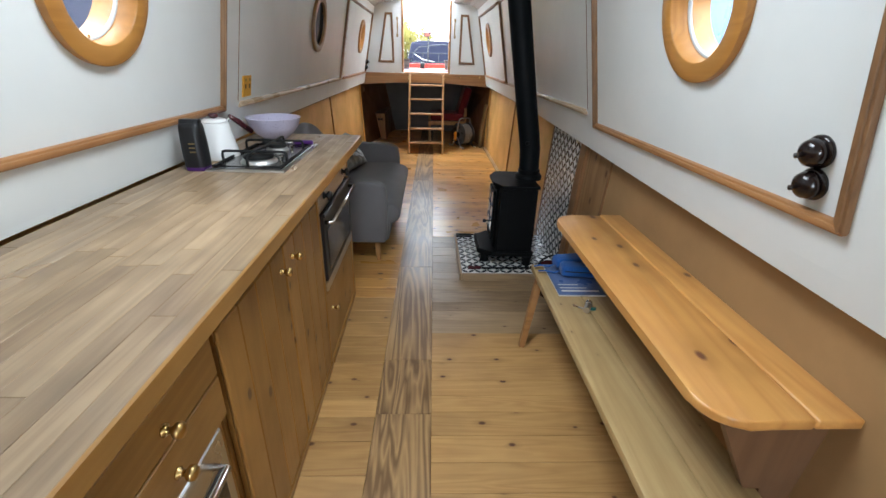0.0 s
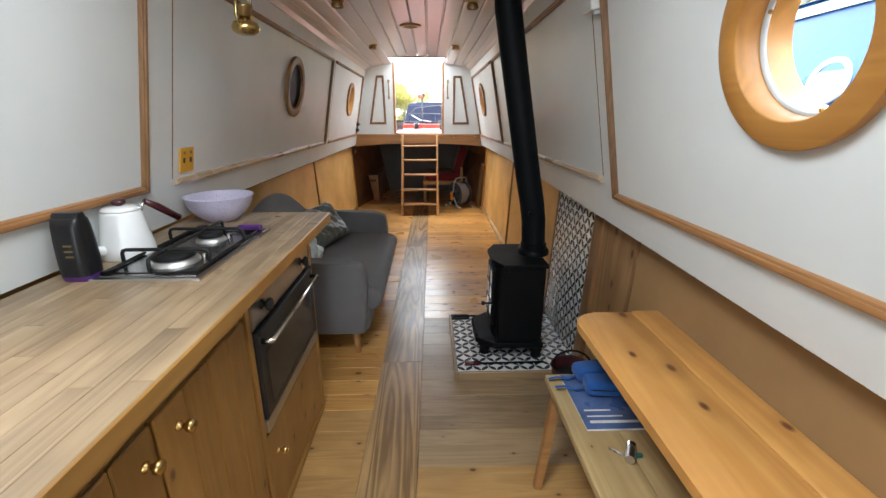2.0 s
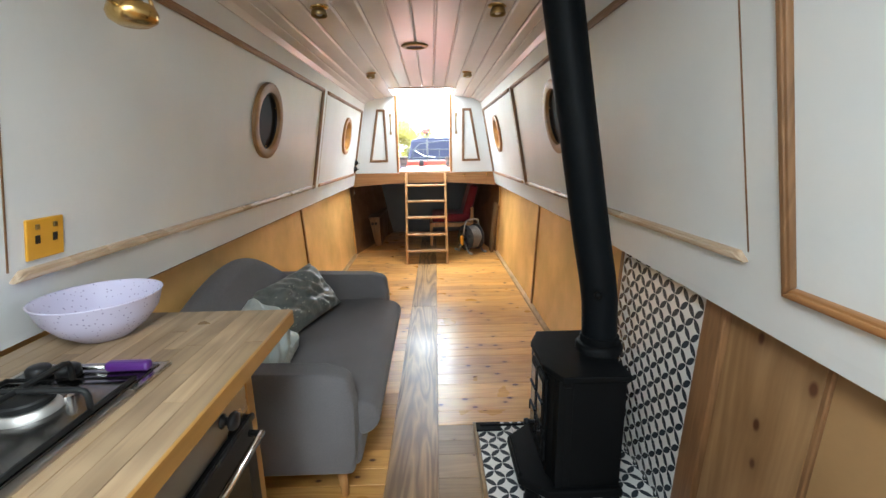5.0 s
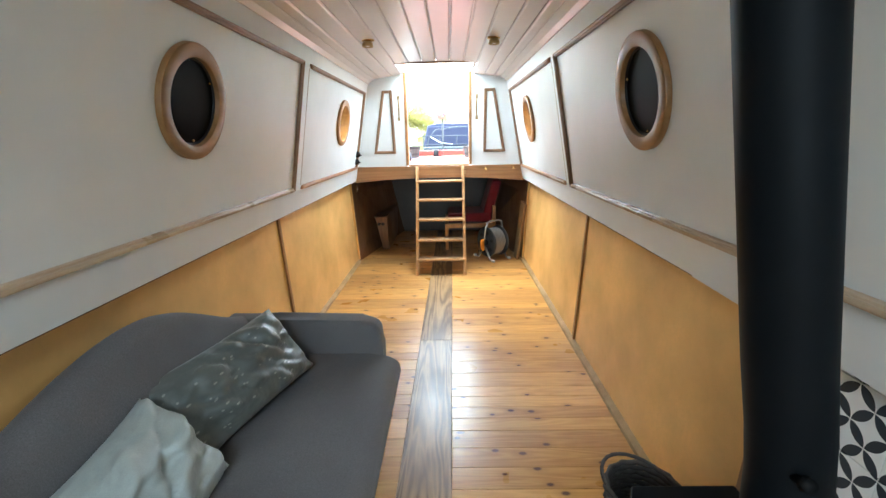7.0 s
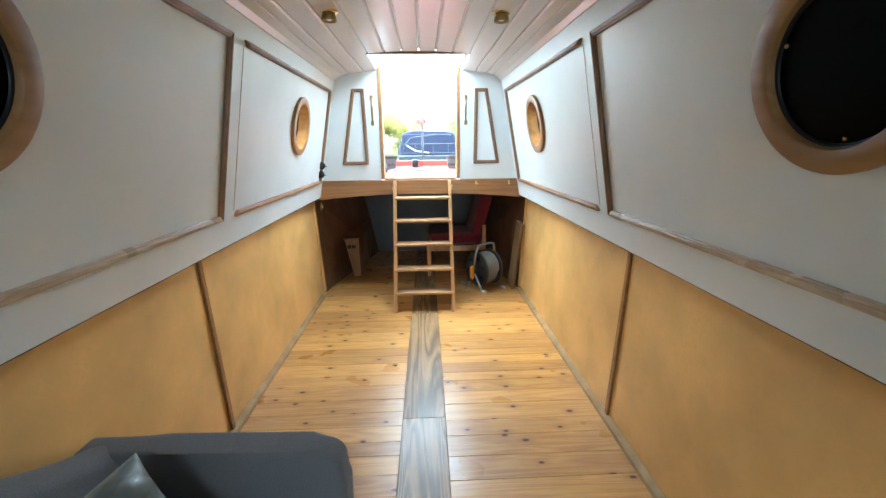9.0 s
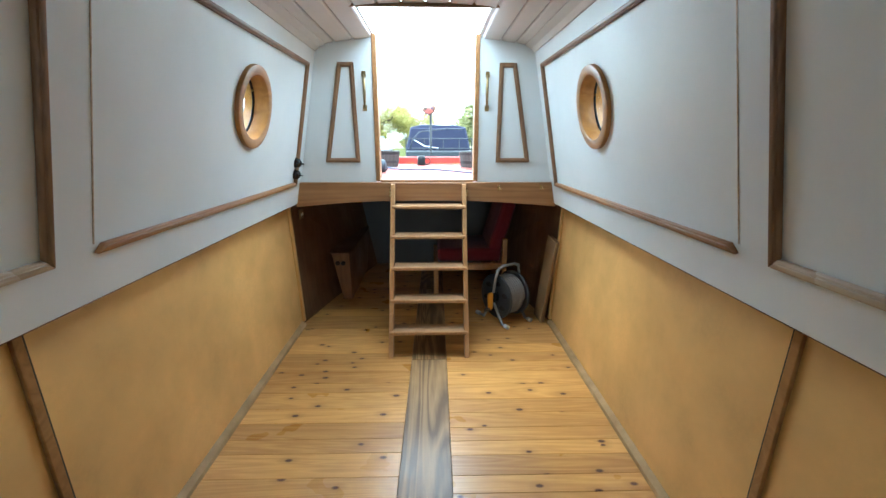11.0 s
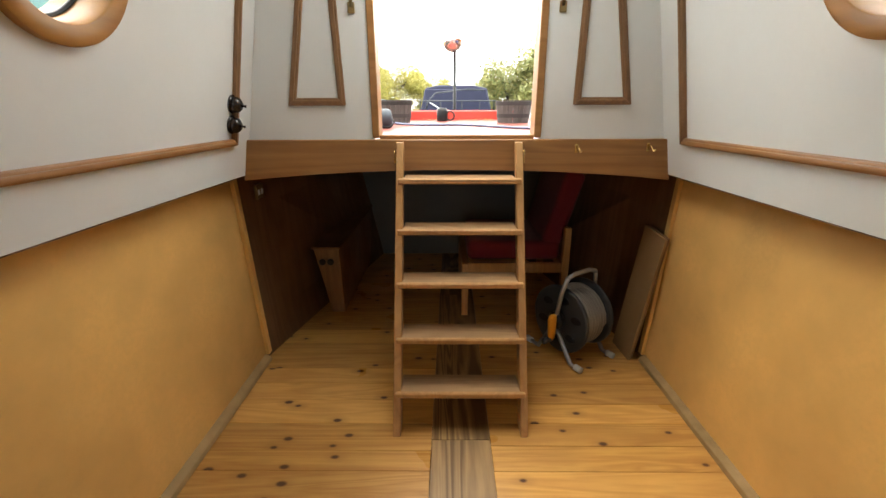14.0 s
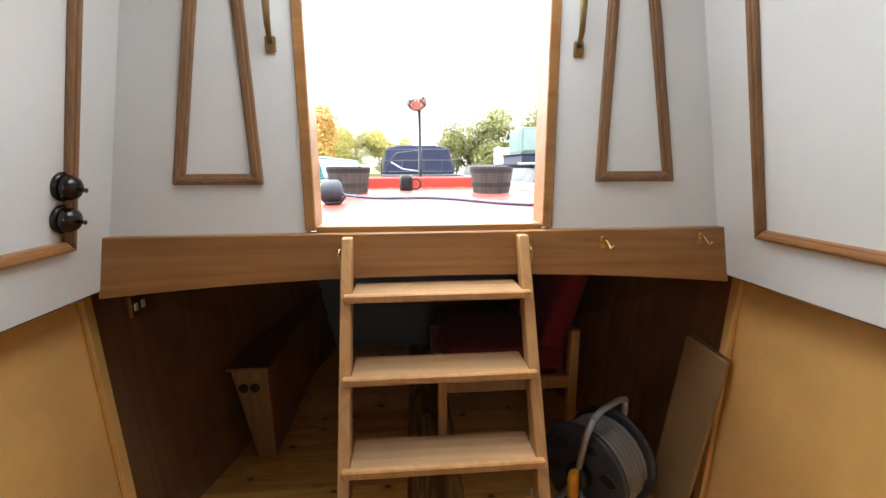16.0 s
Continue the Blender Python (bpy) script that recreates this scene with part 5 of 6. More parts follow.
for z in (0.165, 0.355, 0.555, 0.752, 0.945):
    y = A.y + (B.y - A.y) * z / 1.085
    part("tread", box(-0.206, 0.262, y - 0.018, y + 0.105, z - 0.022, z, 0.003), TREAD, ladder)
    part("nosing", box(-0.226, 0.282, y - 0.026, y - 0.006, z - 0.022, z + 0.001, 0.004), LADDER, ladder)
for x in (-0.243, 0.299):
    part("hook", tube([(x, 7.535, 1.0), (x, 7.535, 1.045), (x, 7.56, 1.055), (x, 7.575, 1.045)], 0.004, 8), BRASS, ladder, "brass hook", True)

# ---- under the foredeck ----
crate = thing("locker_box", "tan plywood locker, colour darkened as shade, with two round black sockets", "locker", (-0.75, 8.4, 0))
# brown moulding wood darkens the tan box for the shade it stands in
part("body", prism([(-0.735, 0.02), (-0.655, 0.02), (-0.665, 0.43), (-0.815, 0.43)], "y", 8.1, 9.25, 0.003), TRIM_Z, crate)
for x in (-0.768, -0.72):
    part("outlet", lathe([(0.0, 0.0), (0.02, 0.0), (0.02, 0.008), (0.015, 0.011), (0.0, 0.011)], Matrix.Translation((x, 8.1, 0.35)) @ Matrix.Rotation(radians(90), 4, "X"), 20), BLACK, crate, "", True)
part("lid", box(-0.83, -0.655, 8.09, 9.26, 0.43, 0.445, 0.003), PLY_DARK_SHADED, crate)
sk = thing("wall_socket", "small brass twin socket on the locker side", "socket", (-0.9, 7.8, 0.85))
part("plate", box(-0.958, -0.945, 7.75, 7.83, 0.80, 0.87, 0.002), OLDBRASS, sk)
for y in (7.772, 7.808):
    part("outlet", box(-0.946, -0.941, y - 0.008, y + 0.008, 0.82, 0.845, 0.001), ENAMEL, sk)

chair = thing("armchair", "red upholstered chair with pale wooden frame stowed under the deck", "chair", (0.4, 8.5, 0))
part("seat", soft_box(0.10, 0.66, 8.15, 8.72, 0.34, 0.46, 0.035), REDCLOTH, chair, "red seat cushion", True)
own = soft_box(-0.06, 0.06, 8.16, 8.72, 0.0, 0.46, 0.035)
bmesh.ops.transform(own, matrix=Matrix.Translation((0.60, 0, 0.43)) @ Matrix.Rotation(radians(16), 4, "Y"), verts=own.verts)
part("backrest", own, REDCLOTH, chair, "red back cushion", True)
part("front_rail", box(0.10, 0.68, 8.10, 8.13, 0.28, 0.34, 0.003), LADDER, chair)
for x in (0.085, 0.68):
    part("leg", box(x - 0.02, x + 0.02, 8.09, 8.13, 0.0, 0.56 if x > 0.3 else 0.34, 0.003), LADDER, chair)
    part("leg", box(x - 0.02, x + 0.02, 8.75, 8.79, 0.0, 0.56 if x > 0.3 else 0.34, 0.003), LADDER, chair)
    part("side_rail", box(x - 0.018, x + 0.018, 8.13, 8.75, 0.28, 0.33, 0.003), LADDER, chair)
part("back_rail", box(0.672, 0.70, 8.13, 8.76, 0.50, 0.55, 0.004), LADDER, chair)

boards = thing("leaning_boards", "two plywood sheets leaning against the lining", "board", (0.95, 7.75, 0))
for k, (dx, mat) in enumerate(((0.0, LINING), (0.018, TRIM_Z))):
    own = prism([(7.60 + 0.02 * k, 0.0), (7.78, 0.0), (7.75, 0.67), (7.56 + 0.02 * k, 0.65)], "x", -0.006, 0.006, 0.001)
    for v in own.verts:
        v.co.x += 0.90 + dx * 1.2 + 0.10 * v.co.z - 0.06 * (v.co.y - 7.6)
    part("sheet", own, mat, boards)

# hose reel
reel = thing("hose_reel", "grey plastic hose reel with wound hose and orange crank", "hose reel", (0.6, 7.7, 0))
cen = Vector((0.615, 7.70, 0.205))
ax = Vector((-0.84, -0.54, 0)).normalized()
q = ax.to_track_quat("Z", "Y").to_matrix().to_4x4()
m = Matrix.Translation(cen) @ q
for zz in (0.085, -0.095):
    fl_ = part("flange", lathe([(0.0, zz), (0.05, zz + 0.004), (0.165, zz + 0.002), (0.176, zz - 0.004), (0.176, zz - 0.014), (0.16, zz - 0.010), (0.0, zz - 0.012)], m, 48), GREYPLASTIC, reel, "", True)
    for k in range(6):
        a = k * math.pi / 3 + 0.3
        p = m @ Vector((0.11 * math.cos(a), 0.11 * math.sin(a), zz + (0.003 if zz > 0 else -0.013)))
        part("recess", lathe([(0.0, 0.0), (0.032, 0.0), (0.030, 0.002), (0.0, 0.0015)], Matrix.Translation(p) @ q @ Matrix.Diagonal((1, 0.62, 1, 1)), 18), BLACK, fl_)
part("drum", lathe([(0.06, -0.09), (0.06, 0.08)], m, 24), GREYPLASTIC, reel, "", True)
pts = []
rng = random.Random(9)
for lay, (rad, count) in enumerate(((0.112, 7), (0.130, 7), (0.148, 7))):
    for k in range(count * 22):
        a = 2 * math.pi * k / 22
        z = -0.075 + 0.145 * (k / (count * 22)) if lay % 2 == 0 else 0.07 - 0.145 * (k / (count * 22))
        pts.append(m @ Vector(((rad + 0.003 * noise.noise(Vector((a, lay, 0)))) * math.cos(a), rad * math.sin(a), z)))
part("wound_hose", tube(pts, 0.0105, 7), HOSE, reel, "grey wound garden hose", True)
for s, zz in ((1, 0.115), (-1, -0.125)):
    up = Vector((0, 0, 1))
    side = ax.cross(up).normalized()
    c0 = cen + ax * zz
    pr = [c0 + side * 0.17 + up * -0.185, c0 + side * 0.10 + up * -0.19, c0 + up * -0.02, c0 + side * -0.03 + up * 0.17, c0 + side * -0.04 + up * 0.235 + ax * (-s * 0.02)]
    part("frame_tube", tube(pr, 0.011, 12), TUBEGREY, reel, "", True)
    pr = [c0 + up * -0.02, c0 + side * -0.12 + up * -0.185, c0 + side * -0.17 + up * -0.188]
    part("frame_tube", tube(pr, 0.011, 12), TUBEGREY, reel, "", True)
    for sd in (0.17, -0.17):
        e = c0 + side * sd + up * -0.186
        part("foot", tube([e - side * 0.02 * (1 if sd > 0 else -1), e + side * 0.018 * (1 if sd > 0 else -1)], 0.016, 12), PALE, reel, "pale rubber foot", True)
part("handle_bar", tube([cen + ax * 0.095 + up * 0.235 - side * 0.04, cen + ax * 0.05 + up * 0.25 - side * 0.04, cen - ax * 0.06 + up * 0.25 - side * 0.04, cen - ax * 0.105 + up * 0.235 - side * 0.04], 0.011, 12), TUBEGREY, reel, "", True)
part("hub", lathe([(0.045, 0.0), (0.045, 0.03), (0.035, 0.04), (0.0, 0.042)], m @ Matrix.Translation((0, 0, 0.088)), 24), BLACK, reel, "", True)
cc = cen + ax * 0.148 - side * 0.012
crank = part("crank", tube([cc + up * 0.045, cc + up * 0.04, cc + up * 0.02, cc - up * 0.06 - ax * 0.004, cc - up * 0.088 - ax * 0.006, cc - up * 0.098 - ax * 0.006], [0.012, 0.026, 0.032, 0.029, 0.022, 0.010], 16, flat=0.55), ORANGE, reel, "orange crank", True)
part("crank_grip", tube([cc - up * 0.085 + ax * 0.01, cc - up * 0.088 + ax * 0.05], [0.016, 0.014], 16), GREYPLASTIC, crank, "", True)

# ---- outside ----
bm = bmesh.new()
bmesh.ops.create_grid(bm, x_segments=2, y_segments=2, size=1500, matrix=Matrix.Translation((0, 0, -0.25)))
tagged(part("water", bm, WATER), "still grey-green canal water", "water", kind="structure")

# own foredeck, rising and tapering to the bow, over the locker
def deck_z(y):
    return 1.088 + 0.026 * max(0.0, y - 7.7)


def deck_half(y):
    return 0.98 - 0.48 * (max(0.0, y - 7.7) / 1.7) ** 2


ys = [7.63, 7.9, 8.2, 8.5, 8.8, 9.1, 9.4]
bm = bmesh.new()
top = [[bm.verts.new((CX + s * deck_half(y), y, deck_z(y) - d)) for y in ys for s in (-1, 1)] for d in (0.0, 0.06)]
for k in range(len(ys) - 1):
    a, b = 2 * k, 2 * k + 2
    bm.faces.new((top[0][a], top[0][a + 1], top[0][b + 1], top[0][b]))
    bm.faces.new((top[1][a], top[1][b], top[1][b + 1], top[1][a + 1]))
    for e in (0, 1):
        bm.faces.new((top[0][a + e], top[0][b + e], top[1][b + e], top[1][a + e]))
tagged(part("deck", bm, DECK), "worn pinkish red foredeck wet with glare", "deck", kind="structure")
for s in (-1, 1):
    bm = bmesh.new()
    rim = [[bm.verts.new((CX + s * (deck_half(y) + d), y, z if z < 1.5 else deck_z(y) + 0.045)) for d, z in ((0, 0.99), (0, 2), (0.05, 2), (0.05, 0.99))] for y in ys]
    for p, q in zip(rim, rim[1:]):
        for k in range(4):
            bm.faces.new((p[k], p[(k + 1) % 4], q[(k + 1) % 4], q[k]))
    tagged(part("bulwark_side", bm, PALE), "pale low bulwark along the foredeck", "bulwark", kind="structure")
bm = prism([(CX - 0.50, 9.34), (CX + 0.50, 9.34), (CX + 0.53, 9.40), (CX - 0.53, 9.40)], "z", 0.9, 1.205, 0.01)
tagged(part("bulwark_bow", bm, REDPAINT), "bright red bow bulwark", "bulwark", kind="structure")
for s in (-1, 1):
    bm = prism([(CX + s * 1.05, -0.3), (CX + s * 1.05, 0.99), (CX + s * 1.09, 0.99), (CX + s * 1.09, -0.3)], "y", AFT, 9.3)
    tagged(part("hull_side", bm, BOATNAVY), "black steel hull side", "hull", kind="structure")


def barrel_tub(x, y, r, h, n=22):
    t = thing("half_barrel_planter", "weathered grey half-barrel planter on the foredeck", "planter", (x, y, deck_z(y)), "half barrels")
    DZ = deck_z(y) - 0.004
    for k in range(n):
        a0, a1 = 2 * math.pi * (k + 0.04) / n, 2 * math.pi * (k + 0.96) / n
        own = bmesh.new()
        vs = []
        for z, rr in ((0.0, r * 0.84), (h, r)):
            for a, d in ((a0, 0), (a1, 0), (a1, -0.022), (a0, -0.022)):
                vs.append(own.verts.new((x + (rr + d) * math.cos(a), y + (rr + d) * math.sin(a), DZ + z)))
        for f in ((0, 1, 2, 3), (7, 6, 5, 4), (0, 4, 5, 1), (1, 5, 6, 2), (2, 6, 7, 3), (3, 7, 4, 0)):
            own.faces.new([vs[i] for i in f])
        part("stave", own, BARREL, t)
    for z in (0.25, 0.78):
        rr = r * (0.84 + 0.16 * z) + 0.003
        part("hoop", lathe([(rr, h * z), (rr + 0.002, h * z + 0.025), (rr - 0.01, h * z + 0.025), (rr - 0.01, h * z)], Matrix.Translation((x, y, DZ)), 40, cap=False), HOOP, t)
    part("soil", lathe([(0.0, h * 0.78), (r * 0.9, h * 0.75), (r * 0.9, h * 0.7), (0.0, h * 0.7)], Matrix.Translation((x, y, DZ)), 24), BARK, t)


barrel_tub(-0.405, 9.0, 0.130, 0.16)
barrel_tub(0.455, 8.95, 0.130, 0.155)
fy = deck_z(8.4) + 0.055
fender = thing("boat_fender", "grey rubber fender standing on the foredeck", "fender", (-0.42, 8.4, fy - 0.055))
part("body", tube([(-0.455, 8.42, fy), (-0.448, 8.42, fy), (-0.43, 8.415, fy), (-0.38, 8.40, fy), (-0.362, 8.40, fy), (-0.355, 8.40, fy)], [0.025, 0.046, 0.058, 0.058, 0.046, 0.025], 24), RUBBER, fender, "", True)
part("rope", tube([(-0.36, 8.40, fy), (-0.34, 8.38, fy - 0.02), (-0.36, 8.36, fy - 0.045), (-0.42, 8.34, fy - 0.047)], 0.006, 8), BLACK, fender, "", True)
cz = deck_z(9.15)
can = thing("black_canister", "small black canister standing on the foredeck", "canister", (-0.06, 9.15, cz))
part("body", lathe([(0.0, 0.0), (0.04, 0.0), (0.043, 0.01), (0.042, 0.08), (0.035, 0.10), (0.0, 0.102)], Matrix.Translation((-0.06, 9.15, cz - 0.003)), 24), BLACK, can, "", True)
part("strap", tube([Vector((0.0, 9.15, cz + 0.04)) + Vector((0.033 * math.cos(a), 0, 0.033 * math.sin(a))) for a in [2 * math.pi * k / 16 for k in range(16)]], 0.006, 8, closed=True), BLACK, can, "", True)
hose = thing("mooring_hose", "blue-grey hose snaking across the foredeck", "hose", (0, 8.7, deck_z(8.7)))
line = [(-0.75 + 0.075 * k, 8.72 - 0.0016 * k * k + 0.06 * math.sin(k * 0.7) + 0.15 * math.exp(-((k - 3) / 3) ** 2)) for k in range(21)]
part("line", tube([(x, y, deck_z(y) + 0.007) for x, y in line], 0.0075, 8), LINEBLUE, hose, "", True)
mast = thing("globe_mast", "black pole on the bow topped by a red-tinted chrome globe", "mast", (0.03, 9.46, 1.1))
part("pole", tube([(0.04, 9.46, 0.6), (0.04, 9.46, 1.69)], 0.013, 16), BLACK, mast, "", True)
part("globe", lathe([(0.078 * math.sin(math.pi * k / 14), 0.078 - 0.078 * math.cos(math.pi * k / 14)) for k in range(15)], Matrix.Translation((0.02, 9.46, 1.648)), 28), GLOBE, mast, "chrome globe with the deck's red reflection as tint", True)
rng = random.Random(3)
bm = bmesh.new()
for k in range(60):
    x, y = rng.uniform(-0.33, 0.36), 9.32 - abs(rng.gauss(0, 0.07))
    if k > 45:
        x, y = rng.uniform(-0.7, 0.7), rng.uniform(8.2, 9.3)
    a, s = rng.uniform(0, 6.28), rng.uniform(0.008, 0.018)
    vs = [bm.verts.new((x + s * math.cos(a + t) * e, y + s * math.sin(a + t) * e, deck_z(y) + 0.004 + 0.006 * rng.random())) for t, e in ((0, 1.3), (1.4, 0.7), (3.14, 1.2), (4.7, 0.7))]
    bm.faces.new(vs)
tagged(part("fallen_leaves", bm, LEAF_GOLD), "golden fallen leaves on the foredeck", "leaves", kind="stuff")


def narrowboat(x, y0, y1, name, label, hull_mat, side_mat, roof_mat, ports=True, cabin=1.55, stripe=None):
    """A moored narrowboat lying fore and aft with its cabin, gunwale, portholes and handrail."""
    b = thing(name, label, "boat", (x, (y0 + y1) / 2, -0.25), "moored boats")
    part("hull", prism([(x - 0.98, -0.25), (x + 0.98, -0.25), (x + 1.03, 0.92), (x - 1.03, 0.92)], "y", y0, y1, 0.02), hull_mat, b)
    part("cabin", prism([(x - 0.9, 0.92), (x + 0.9, 0.92), (x + 0.76, cabin), (x - 0.76, cabin)], "y", y0 + 1.2, y1 - 1.6, 0.02), side_mat, b)
    part("roof", prism([(x - 0.79, cabin), (x + 0.79, cabin), (x + 0.5, cabin + 0.06), (x - 0.5, cabin + 0.06)], "y", y0 + 1.15, y1 - 1.55, 0.01), roof_mat, b)
    for s in (-1, 1):
        part("rubbing_strake", box(x + s * 1.03 - 0.03, x + s * 1.03 + 0.03, y0, y1, 0.82, 0.90, 0.01), BOATNAVY, b)
        part("handrail", box(x + s * 0.74 - 0.02, x + s * 0.74 + 0.02, y0 + 1.4, y1 - 1.8, cabin + 0.03, cabin + 0.07, 0.005), stripe or roof_mat, b)
        if stripe:
            part("coach_stripe", prism([(x + s * 0.775, cabin - 0.09), (x + s * 0.765, cabin - 0.03), (x + s * 0.79, cabin - 0.03), (x + s * 0.80, cabin - 0.09)], "y", y0 + 1.3, y1 - 1.7), stripe, b)
        if ports:
            y = y0 + 1.9
            while y < y1 - 2:
                q = Vector((s, 0, 0.22)).normalized().to_track_quat("Z", "Y").to_matrix().to_4x4()
                pz = (0.92 + cabin) / 2 + 0.06
                m = Matrix.Translation((x + s * (0.9 - 0.14 * (pz - 0.92) / (cabin - 0.92)), y, pz)) @ q
                w = part("window", lathe([(0.115, -0.01), (0.15, -0.01), (0.15, 0.012), (0.13, 0.02), (0.115, 0.012)], m, 32, cap=False), ENAMEL, b, "white-rimmed porthole", True)
                part("pane", lathe([(0.0, 0.0), (0.117, 0.0), (0.117, 0.006), (0.0, 0.006)], m, 24), PALE, w)
                y += 1.35
    return b


narrowboat(3.5, -6.0, 10.0, "narrowboat", "bright blue narrowboat with white-rimmed portholes moored alongside", BOATNAVY, BOATBLUE, BOATBLUE, True, 2.08, PALE)
teal_boat = narrowboat(-2.75, -3.0, 11.0, "narrowboat", "teal narrowboat with a red and white coachline moored alongside", BOATNAVY, TEAL, REDPAINT, True, 1.93, ENAMEL)
part("canopy", prism([(-3.67, 0.93), (-1.83, 0.93), (-1.95, 2.75), (-2.3, 2.9), (-3.2, 2.9), (-3.5, 2.75)], "y", -2.6, 3.9, 0.05, 2), NAVY, teal_boat, "dark navy canvas canopy")
narrowboat(-3.3, 17.5, 30.0, "narrowboat", "teal narrowboat moored further along the bank", BOATNAVY, TEAL, TEAL, False, 1.5)
narrowboat(3.15, 13.0, 26.0, "narrowboat", "dark grey narrowboat with cluttered roof moored ahead", BOATNAVY, BOATNAVY, BOATNAVY, False, 1.24)

# covered boat ahead
cover = thing("covered_boat", "boat ahead under a dark navy canvas cover", "boat", (0.1, 20.3, -0.25))
part("hull", prism([(-0.95, -0.25), (1.1, -0.25), (1.15, 1.05), (-1.0, 1.05)], "y", 18.5, 32.0, 0.03), BOATNAVY, cover)
part("canvas", prism([(-1.02, 1.05), (1.12, 1.05), (0.95, 1.78), (0.55, 1.86), (-0.5, 1.86), (-0.86, 1.78)], "y", 18.9, 28.0, 0.05, 2), NAVY, cover, "dark navy canvas cover")
part("front_panel", prism([(-0.98, 1.05), (1.08, 1.05), (0.91, 1.75), (-0.84, 1.75)], "y", 18.75, 18.9, 0.02), NAVY, cover)
for x in (-0.97, -0.4, 0.2, 0.7, 1.1):
    part("rail_post", tube([(x, 18.3, 1.0), (x, 18.3, 1.42)], 0.016, 10), BOATNAVY, cover)
for z in (1.12, 1.42):
    part("rail", tube([(-1.0, 18.3, z), (1.15, 18.3, z)], 0.016, 10), BOATNAVY, cover)
part("fore_hull", prism([(-0.95, 18.), (1.1, 18.), (1.15, 18.6), (-1.0, 18.6)], "z", -0.25, 1.04, 0.02), BOATNAVY, cover)
rope = part("rope", tube([(-0.85, 18.3, 1.1), (-0.75, 18.28, 1.4), (-0.55, 18.27, 1.62), (-0.2, 18.26, 1.66), (0.3, 18.27, 1.72), (0.8, 18.29, 1.70)], 0.018, 8), BOATNAVY, cover, "dark rope", True)
part("rope", tube([(-0.7, 18.28, 1.38), (-0.4, 18.27, 1.20), (0.05, 18.27, 1.13)], 0.016, 8), PALE, cover, "", True)
cover.location.x += 0.2

# roof clutter on the boat to starboard
rb = thing("roof_locker", "dark blue lidded locker on the roof of a boat", "locker", (2.95, 16.2, 1.30))
part("body", box(2.36, 3.5, 15.4, 17.2, 1.295, 1.50, 0.02), NAVY, rb)
part("lid", box(2.33, 3.53, 15.37, 17.23, 1.50, 1.54, 0.012), BOATNAVY, rb)
gb = thing("tarpaulin_box", "pale green covered box standing on a roof locker", "box", (2.8, 16.3, 1.54))
part("body", box(2.46, 3.26, 15.8, 17.0, 1.54, 2.10, 0.05, 3), paint("green_tarp", (0.12, 0.19, 0.165), 0.6, 0.1), gb)
part("front_panel", box(2.50, 3.22, 15.785, 15.805, 1.60, 2.04, 0.01), paint("pale_tarp", (0.2, 0.27, 0.24), 0.6, 0.1), gb)
wb = thing("storage_box", "white storage box on the roof of the boat ahead", "box", (2.6, 18.6, 1.30))
part("body", box(2.46, 2.82, 18.3, 18.9, 1.295, 1.72, 0.02), ENAMEL, wb)
part("lid", box(2.44, 2.84, 18.28, 18.92, 1.72, 1.76, 0.01), PALE, wb)
tb = thing("flat_board", "weathered grey board laid across the roof of the boat ahead", "board", (2.7, 14.6, 1.30))
part("plank", box(2.2, 3.6, 14.2, 15.1, 1.297, 1.33, 0.005), PALE, tb)

# far bank and trees
bm = bmesh.new()
prism([(-60, -0.3), (-60, 0.5), (60, 0.7), (60, -0.3)], "y", 44, 400, bm=bm)
prism([(-60, -0.3), (-60, 0.8), (-9, 0.5), (-8, -0.3)], "y", -60, 44.2, bm=bm)
prism([(60, -0.3), (60, 0.8), (9, 0.6), (8, -0.3)], "y", -60, 44.2, bm=bm)
tagged(part("ground", bm, LEAF_DULL), "grassy canal bank", "bank", kind="structure")


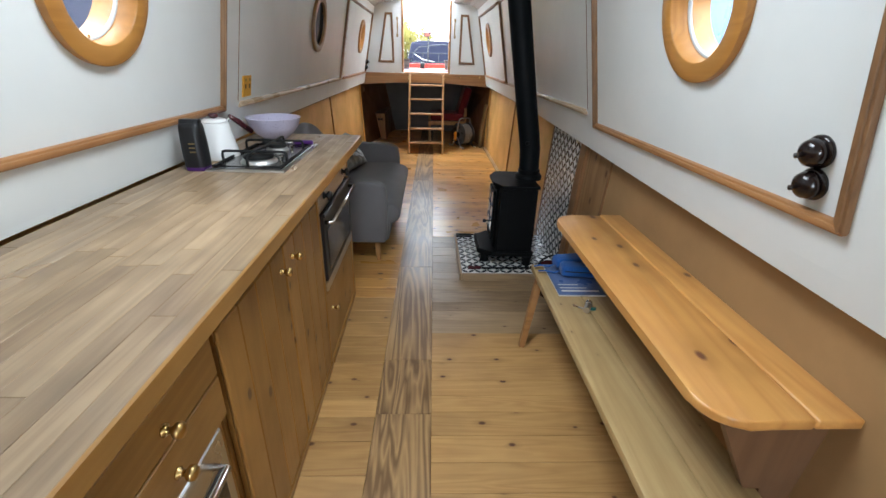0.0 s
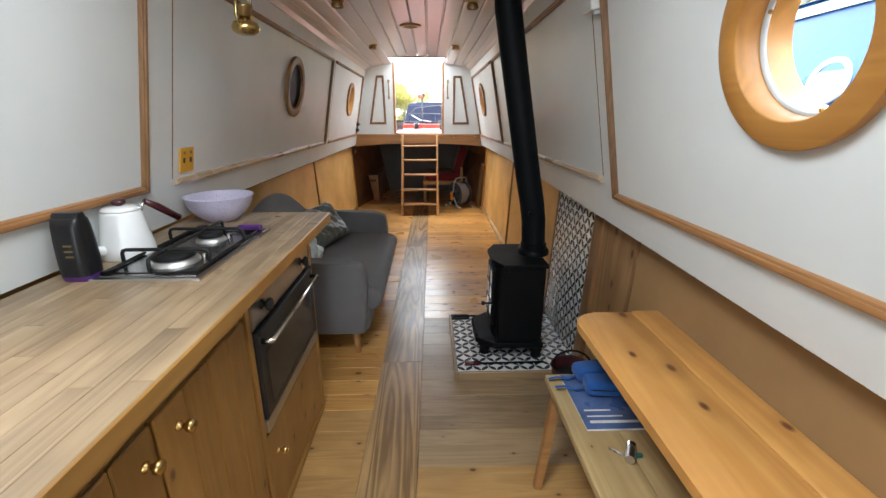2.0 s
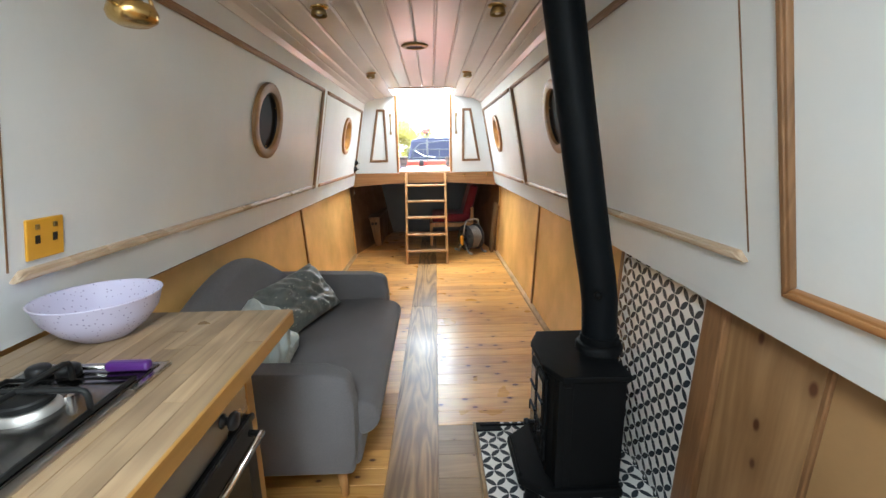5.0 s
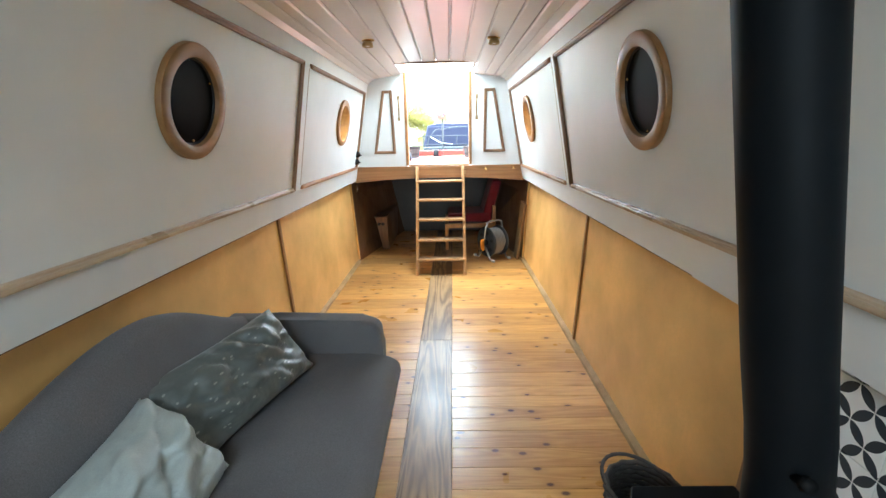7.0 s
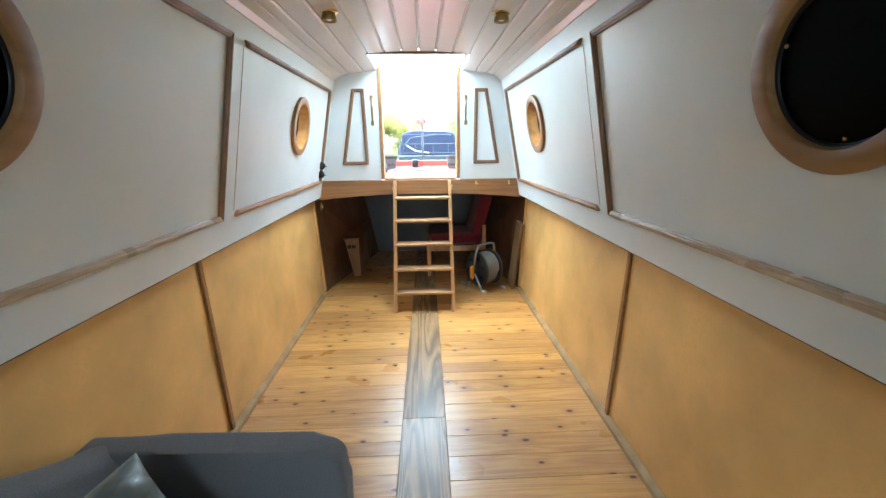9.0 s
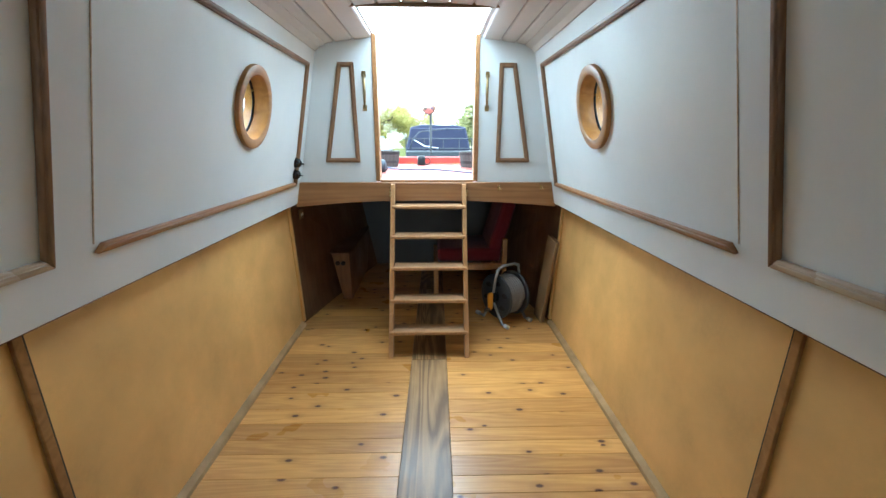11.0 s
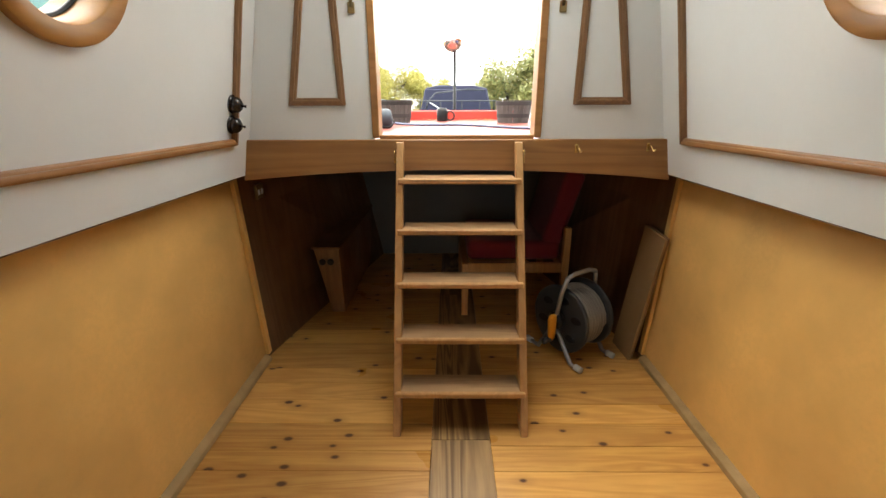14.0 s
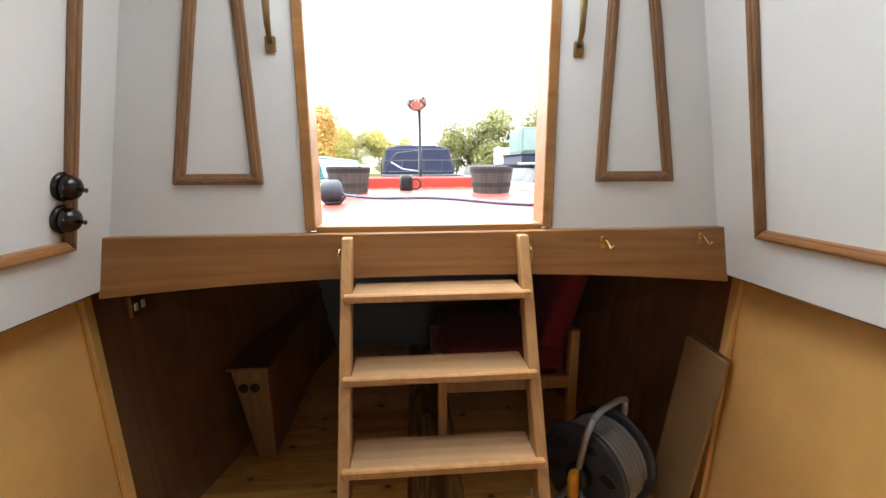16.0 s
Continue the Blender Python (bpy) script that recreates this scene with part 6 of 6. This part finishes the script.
def tree(x, y, h, spread, mat, seed, label, count=2600):
    rng = random.Random(seed)
    t = thing("tree", label, "tree", (x, y, 0.3), "canal trees")
    bm = tube([(x, y, 0.2), (x + 0.1, y, h * 0.25), (x - 0.05, y + 0.1, h * 0.5), (x, y, h * 0.8)], [0.22, 0.17, 0.12, 0.04], 10)
    tips = []
    for k in range(11):
        a, z = rng.uniform(0, 6.28), h * rng.uniform(0.22, 0.7)
        e = Vector((x + spread * 0.75 * math.cos(a), y + spread * 0.75 * math.sin(a), z + h * rng.uniform(0.1, 0.28)))
        tube([(x, y, z), ((x + e.x) / 2, (y + e.y) / 2, (z + e.z) / 2 + 0.15), e], [0.08, 0.05, 0.015], 6, bm)
        tips.append(e)
    part("trunk", bm, BARK, t, "", True)
    clumps = [(Vector((x + spread * 0.8 * rng.uniform(-1, 1), y + spread * 0.8 * rng.uniform(-1, 1), h * rng.uniform(0.3, 0.98))), spread * rng.uniform(0.24, 0.46)) for _ in range(22)] + [(e, spread * 0.33) for e in tips]
    verts, faces = [], []
    for k in range(int(count * 4.6)):
        c, r = clumps[rng.randrange(len(clumps))]
        d = Vector((rng.gauss(0, 1), rng.gauss(0, 1), rng.gauss(0, 1))).normalized() * r * rng.random() ** 0.4
        p, s = c + d, rng.uniform(0.06, 0.125) * h / 5
        u = Vector((rng.gauss(0, 1), rng.gauss(0, 1), rng.gauss(0, 1))).normalized()
        v = u.orthogonal().normalized()
        n = len(verts)
        verts += [p + u * s, p + v * s * 0.55, p - u * s, p - v * s * 0.55]
        faces.append((n, n + 1, n + 2, n + 3))
    me = bpy.data.meshes.new("crown")
    me.from_pydata(verts, [], faces)
    me.materials.append(mat)
    ob = new("crown", me)
    ob.parent = t
    ob.matrix_parent_inverse = Matrix.Translation(-base_of(t))


tree(-6.8, 33, 5.0, 2.6, LEAF_GOLD, 1, "golden autumn tree on the canal bank", 3600)
tree(-4.6, 46, 4.3, 2.8, LEAF_GREEN, 2, "yellow-green tree on the far bank", 3600)
tree(-1.9, 48, 3.7, 2.4, LEAF_GREEN, 12, "low yellow-green tree on the far bank", 3000)
tree(-8.5, 47, 4.2, 3.2, LEAF_GREEN, 3, "yellow-green tree on the far bank", 3000)
tree(4.1, 36, 4.3, 2.5, LEAF_DULL, 4, "olive green bushy tree on the canal bank", 4200)
tree(6.7, 34, 4.7, 2.8, LEAF_DULL, 5, "olive green bushy tree on the canal bank", 4200)
tree(10, 31, 4.8, 3.2, LEAF_DULL, 6, "olive green bushy tree on the canal bank", 3000)
tree(10.5, 4, 6.0, 3.4, LEAF_GOLD, 7, "golden autumn tree on the canal bank", 3600)
tree(10.2, -1.5, 6.5, 3.2, LEAF_DULL, 8, "olive tree on the canal bank", 3000)
tree(10.8, 9.5, 6.2, 3.2, LEAF_DULL, 9, "olive tree on the canal bank", 3000)
tree(12.0, 15.5, 6.2, 3.2, LEAF_GOLD, 10, "golden autumn tree on the canal bank", 2600)
tree(12.5, 20.5, 6.6, 3.2, LEAF_DULL, 11, "olive tree on the canal bank", 2600)

# ---- floor boards, laid last ----
floor = tagged(new("floor"), "varnished pine floor of crosswise boards", "floor", kind="structure")
part("subfloor", box(-1.02, 1.05, AFT, 9.35, -0.05, -0.019), PLY_DARK_SHADED, floor)
rng = random.Random(12)


def plank_x(y):
    return 0.012 + 0.0085 * (y - 5)


unit_meshes = {}


def floor_board(x0, x1, y0, y1, mat):
    """One board on mesh data shared by boards of the same width."""
    key = (round(y1 - y0, 3), round(x1 - x0, 1), mat.name)
    w, l = y1 - y0, round(x1 - x0, 1) + 0.1
    if key not in unit_meshes:
        bm = box(-l / 2, l / 2, -w / 2 + 0.0006, w / 2 - 0.0006, -0.018, 0.0, 0.0012)
        me = bpy.data.meshes.new("board")
        bm.to_mesh(me)
        bm.free()
        me.materials.append(mat)
        unit_meshes[key] = me
    ob = new("board", unit_meshes[key])
    ob.location = (x0 + l / 2 if x0 > 0 else x1 - l / 2, (y0 + y1) / 2, rng.uniform(-0.0006, 0.0004))
    ob.parent = floor


for side in (-1, 1):
    y = AFT
    while y < 9.3:
        w = rng.choice((0.095, 0.12, 0.12, 0.145))
        c = plank_x(y + w / 2)
        x0, x1 = (-0.97, c - 0.1135) if side < 0 else (c + 0.1135, 0.99)
        grey = side > 0 and 2.55 < y < 3.9
        mat = GREY_X if grey else WORN_PINE if y < 2.9 else PINE_X
        floor_board(x0, x1, y, y + w, mat)
        y += w
y = AFT
for y1 in (-0.6, 0.9, 2.02, 2.36, 3.35, 5.61, 7.05, 8.4, 9.3):
    a, b = plank_x(y), plank_x(y1)
    bm = prism([(a - 0.112, y + 0.0008), (a + 0.112, y + 0.0008), (b + 0.112, y1 - 0.0008), (b - 0.112, y1 - 0.0008)], "z", -0.018, 0.0008, 0.0014)
    part("centre_plank", bm, OAK_Y, floor, "dark grainy centre plank")
    y = y1
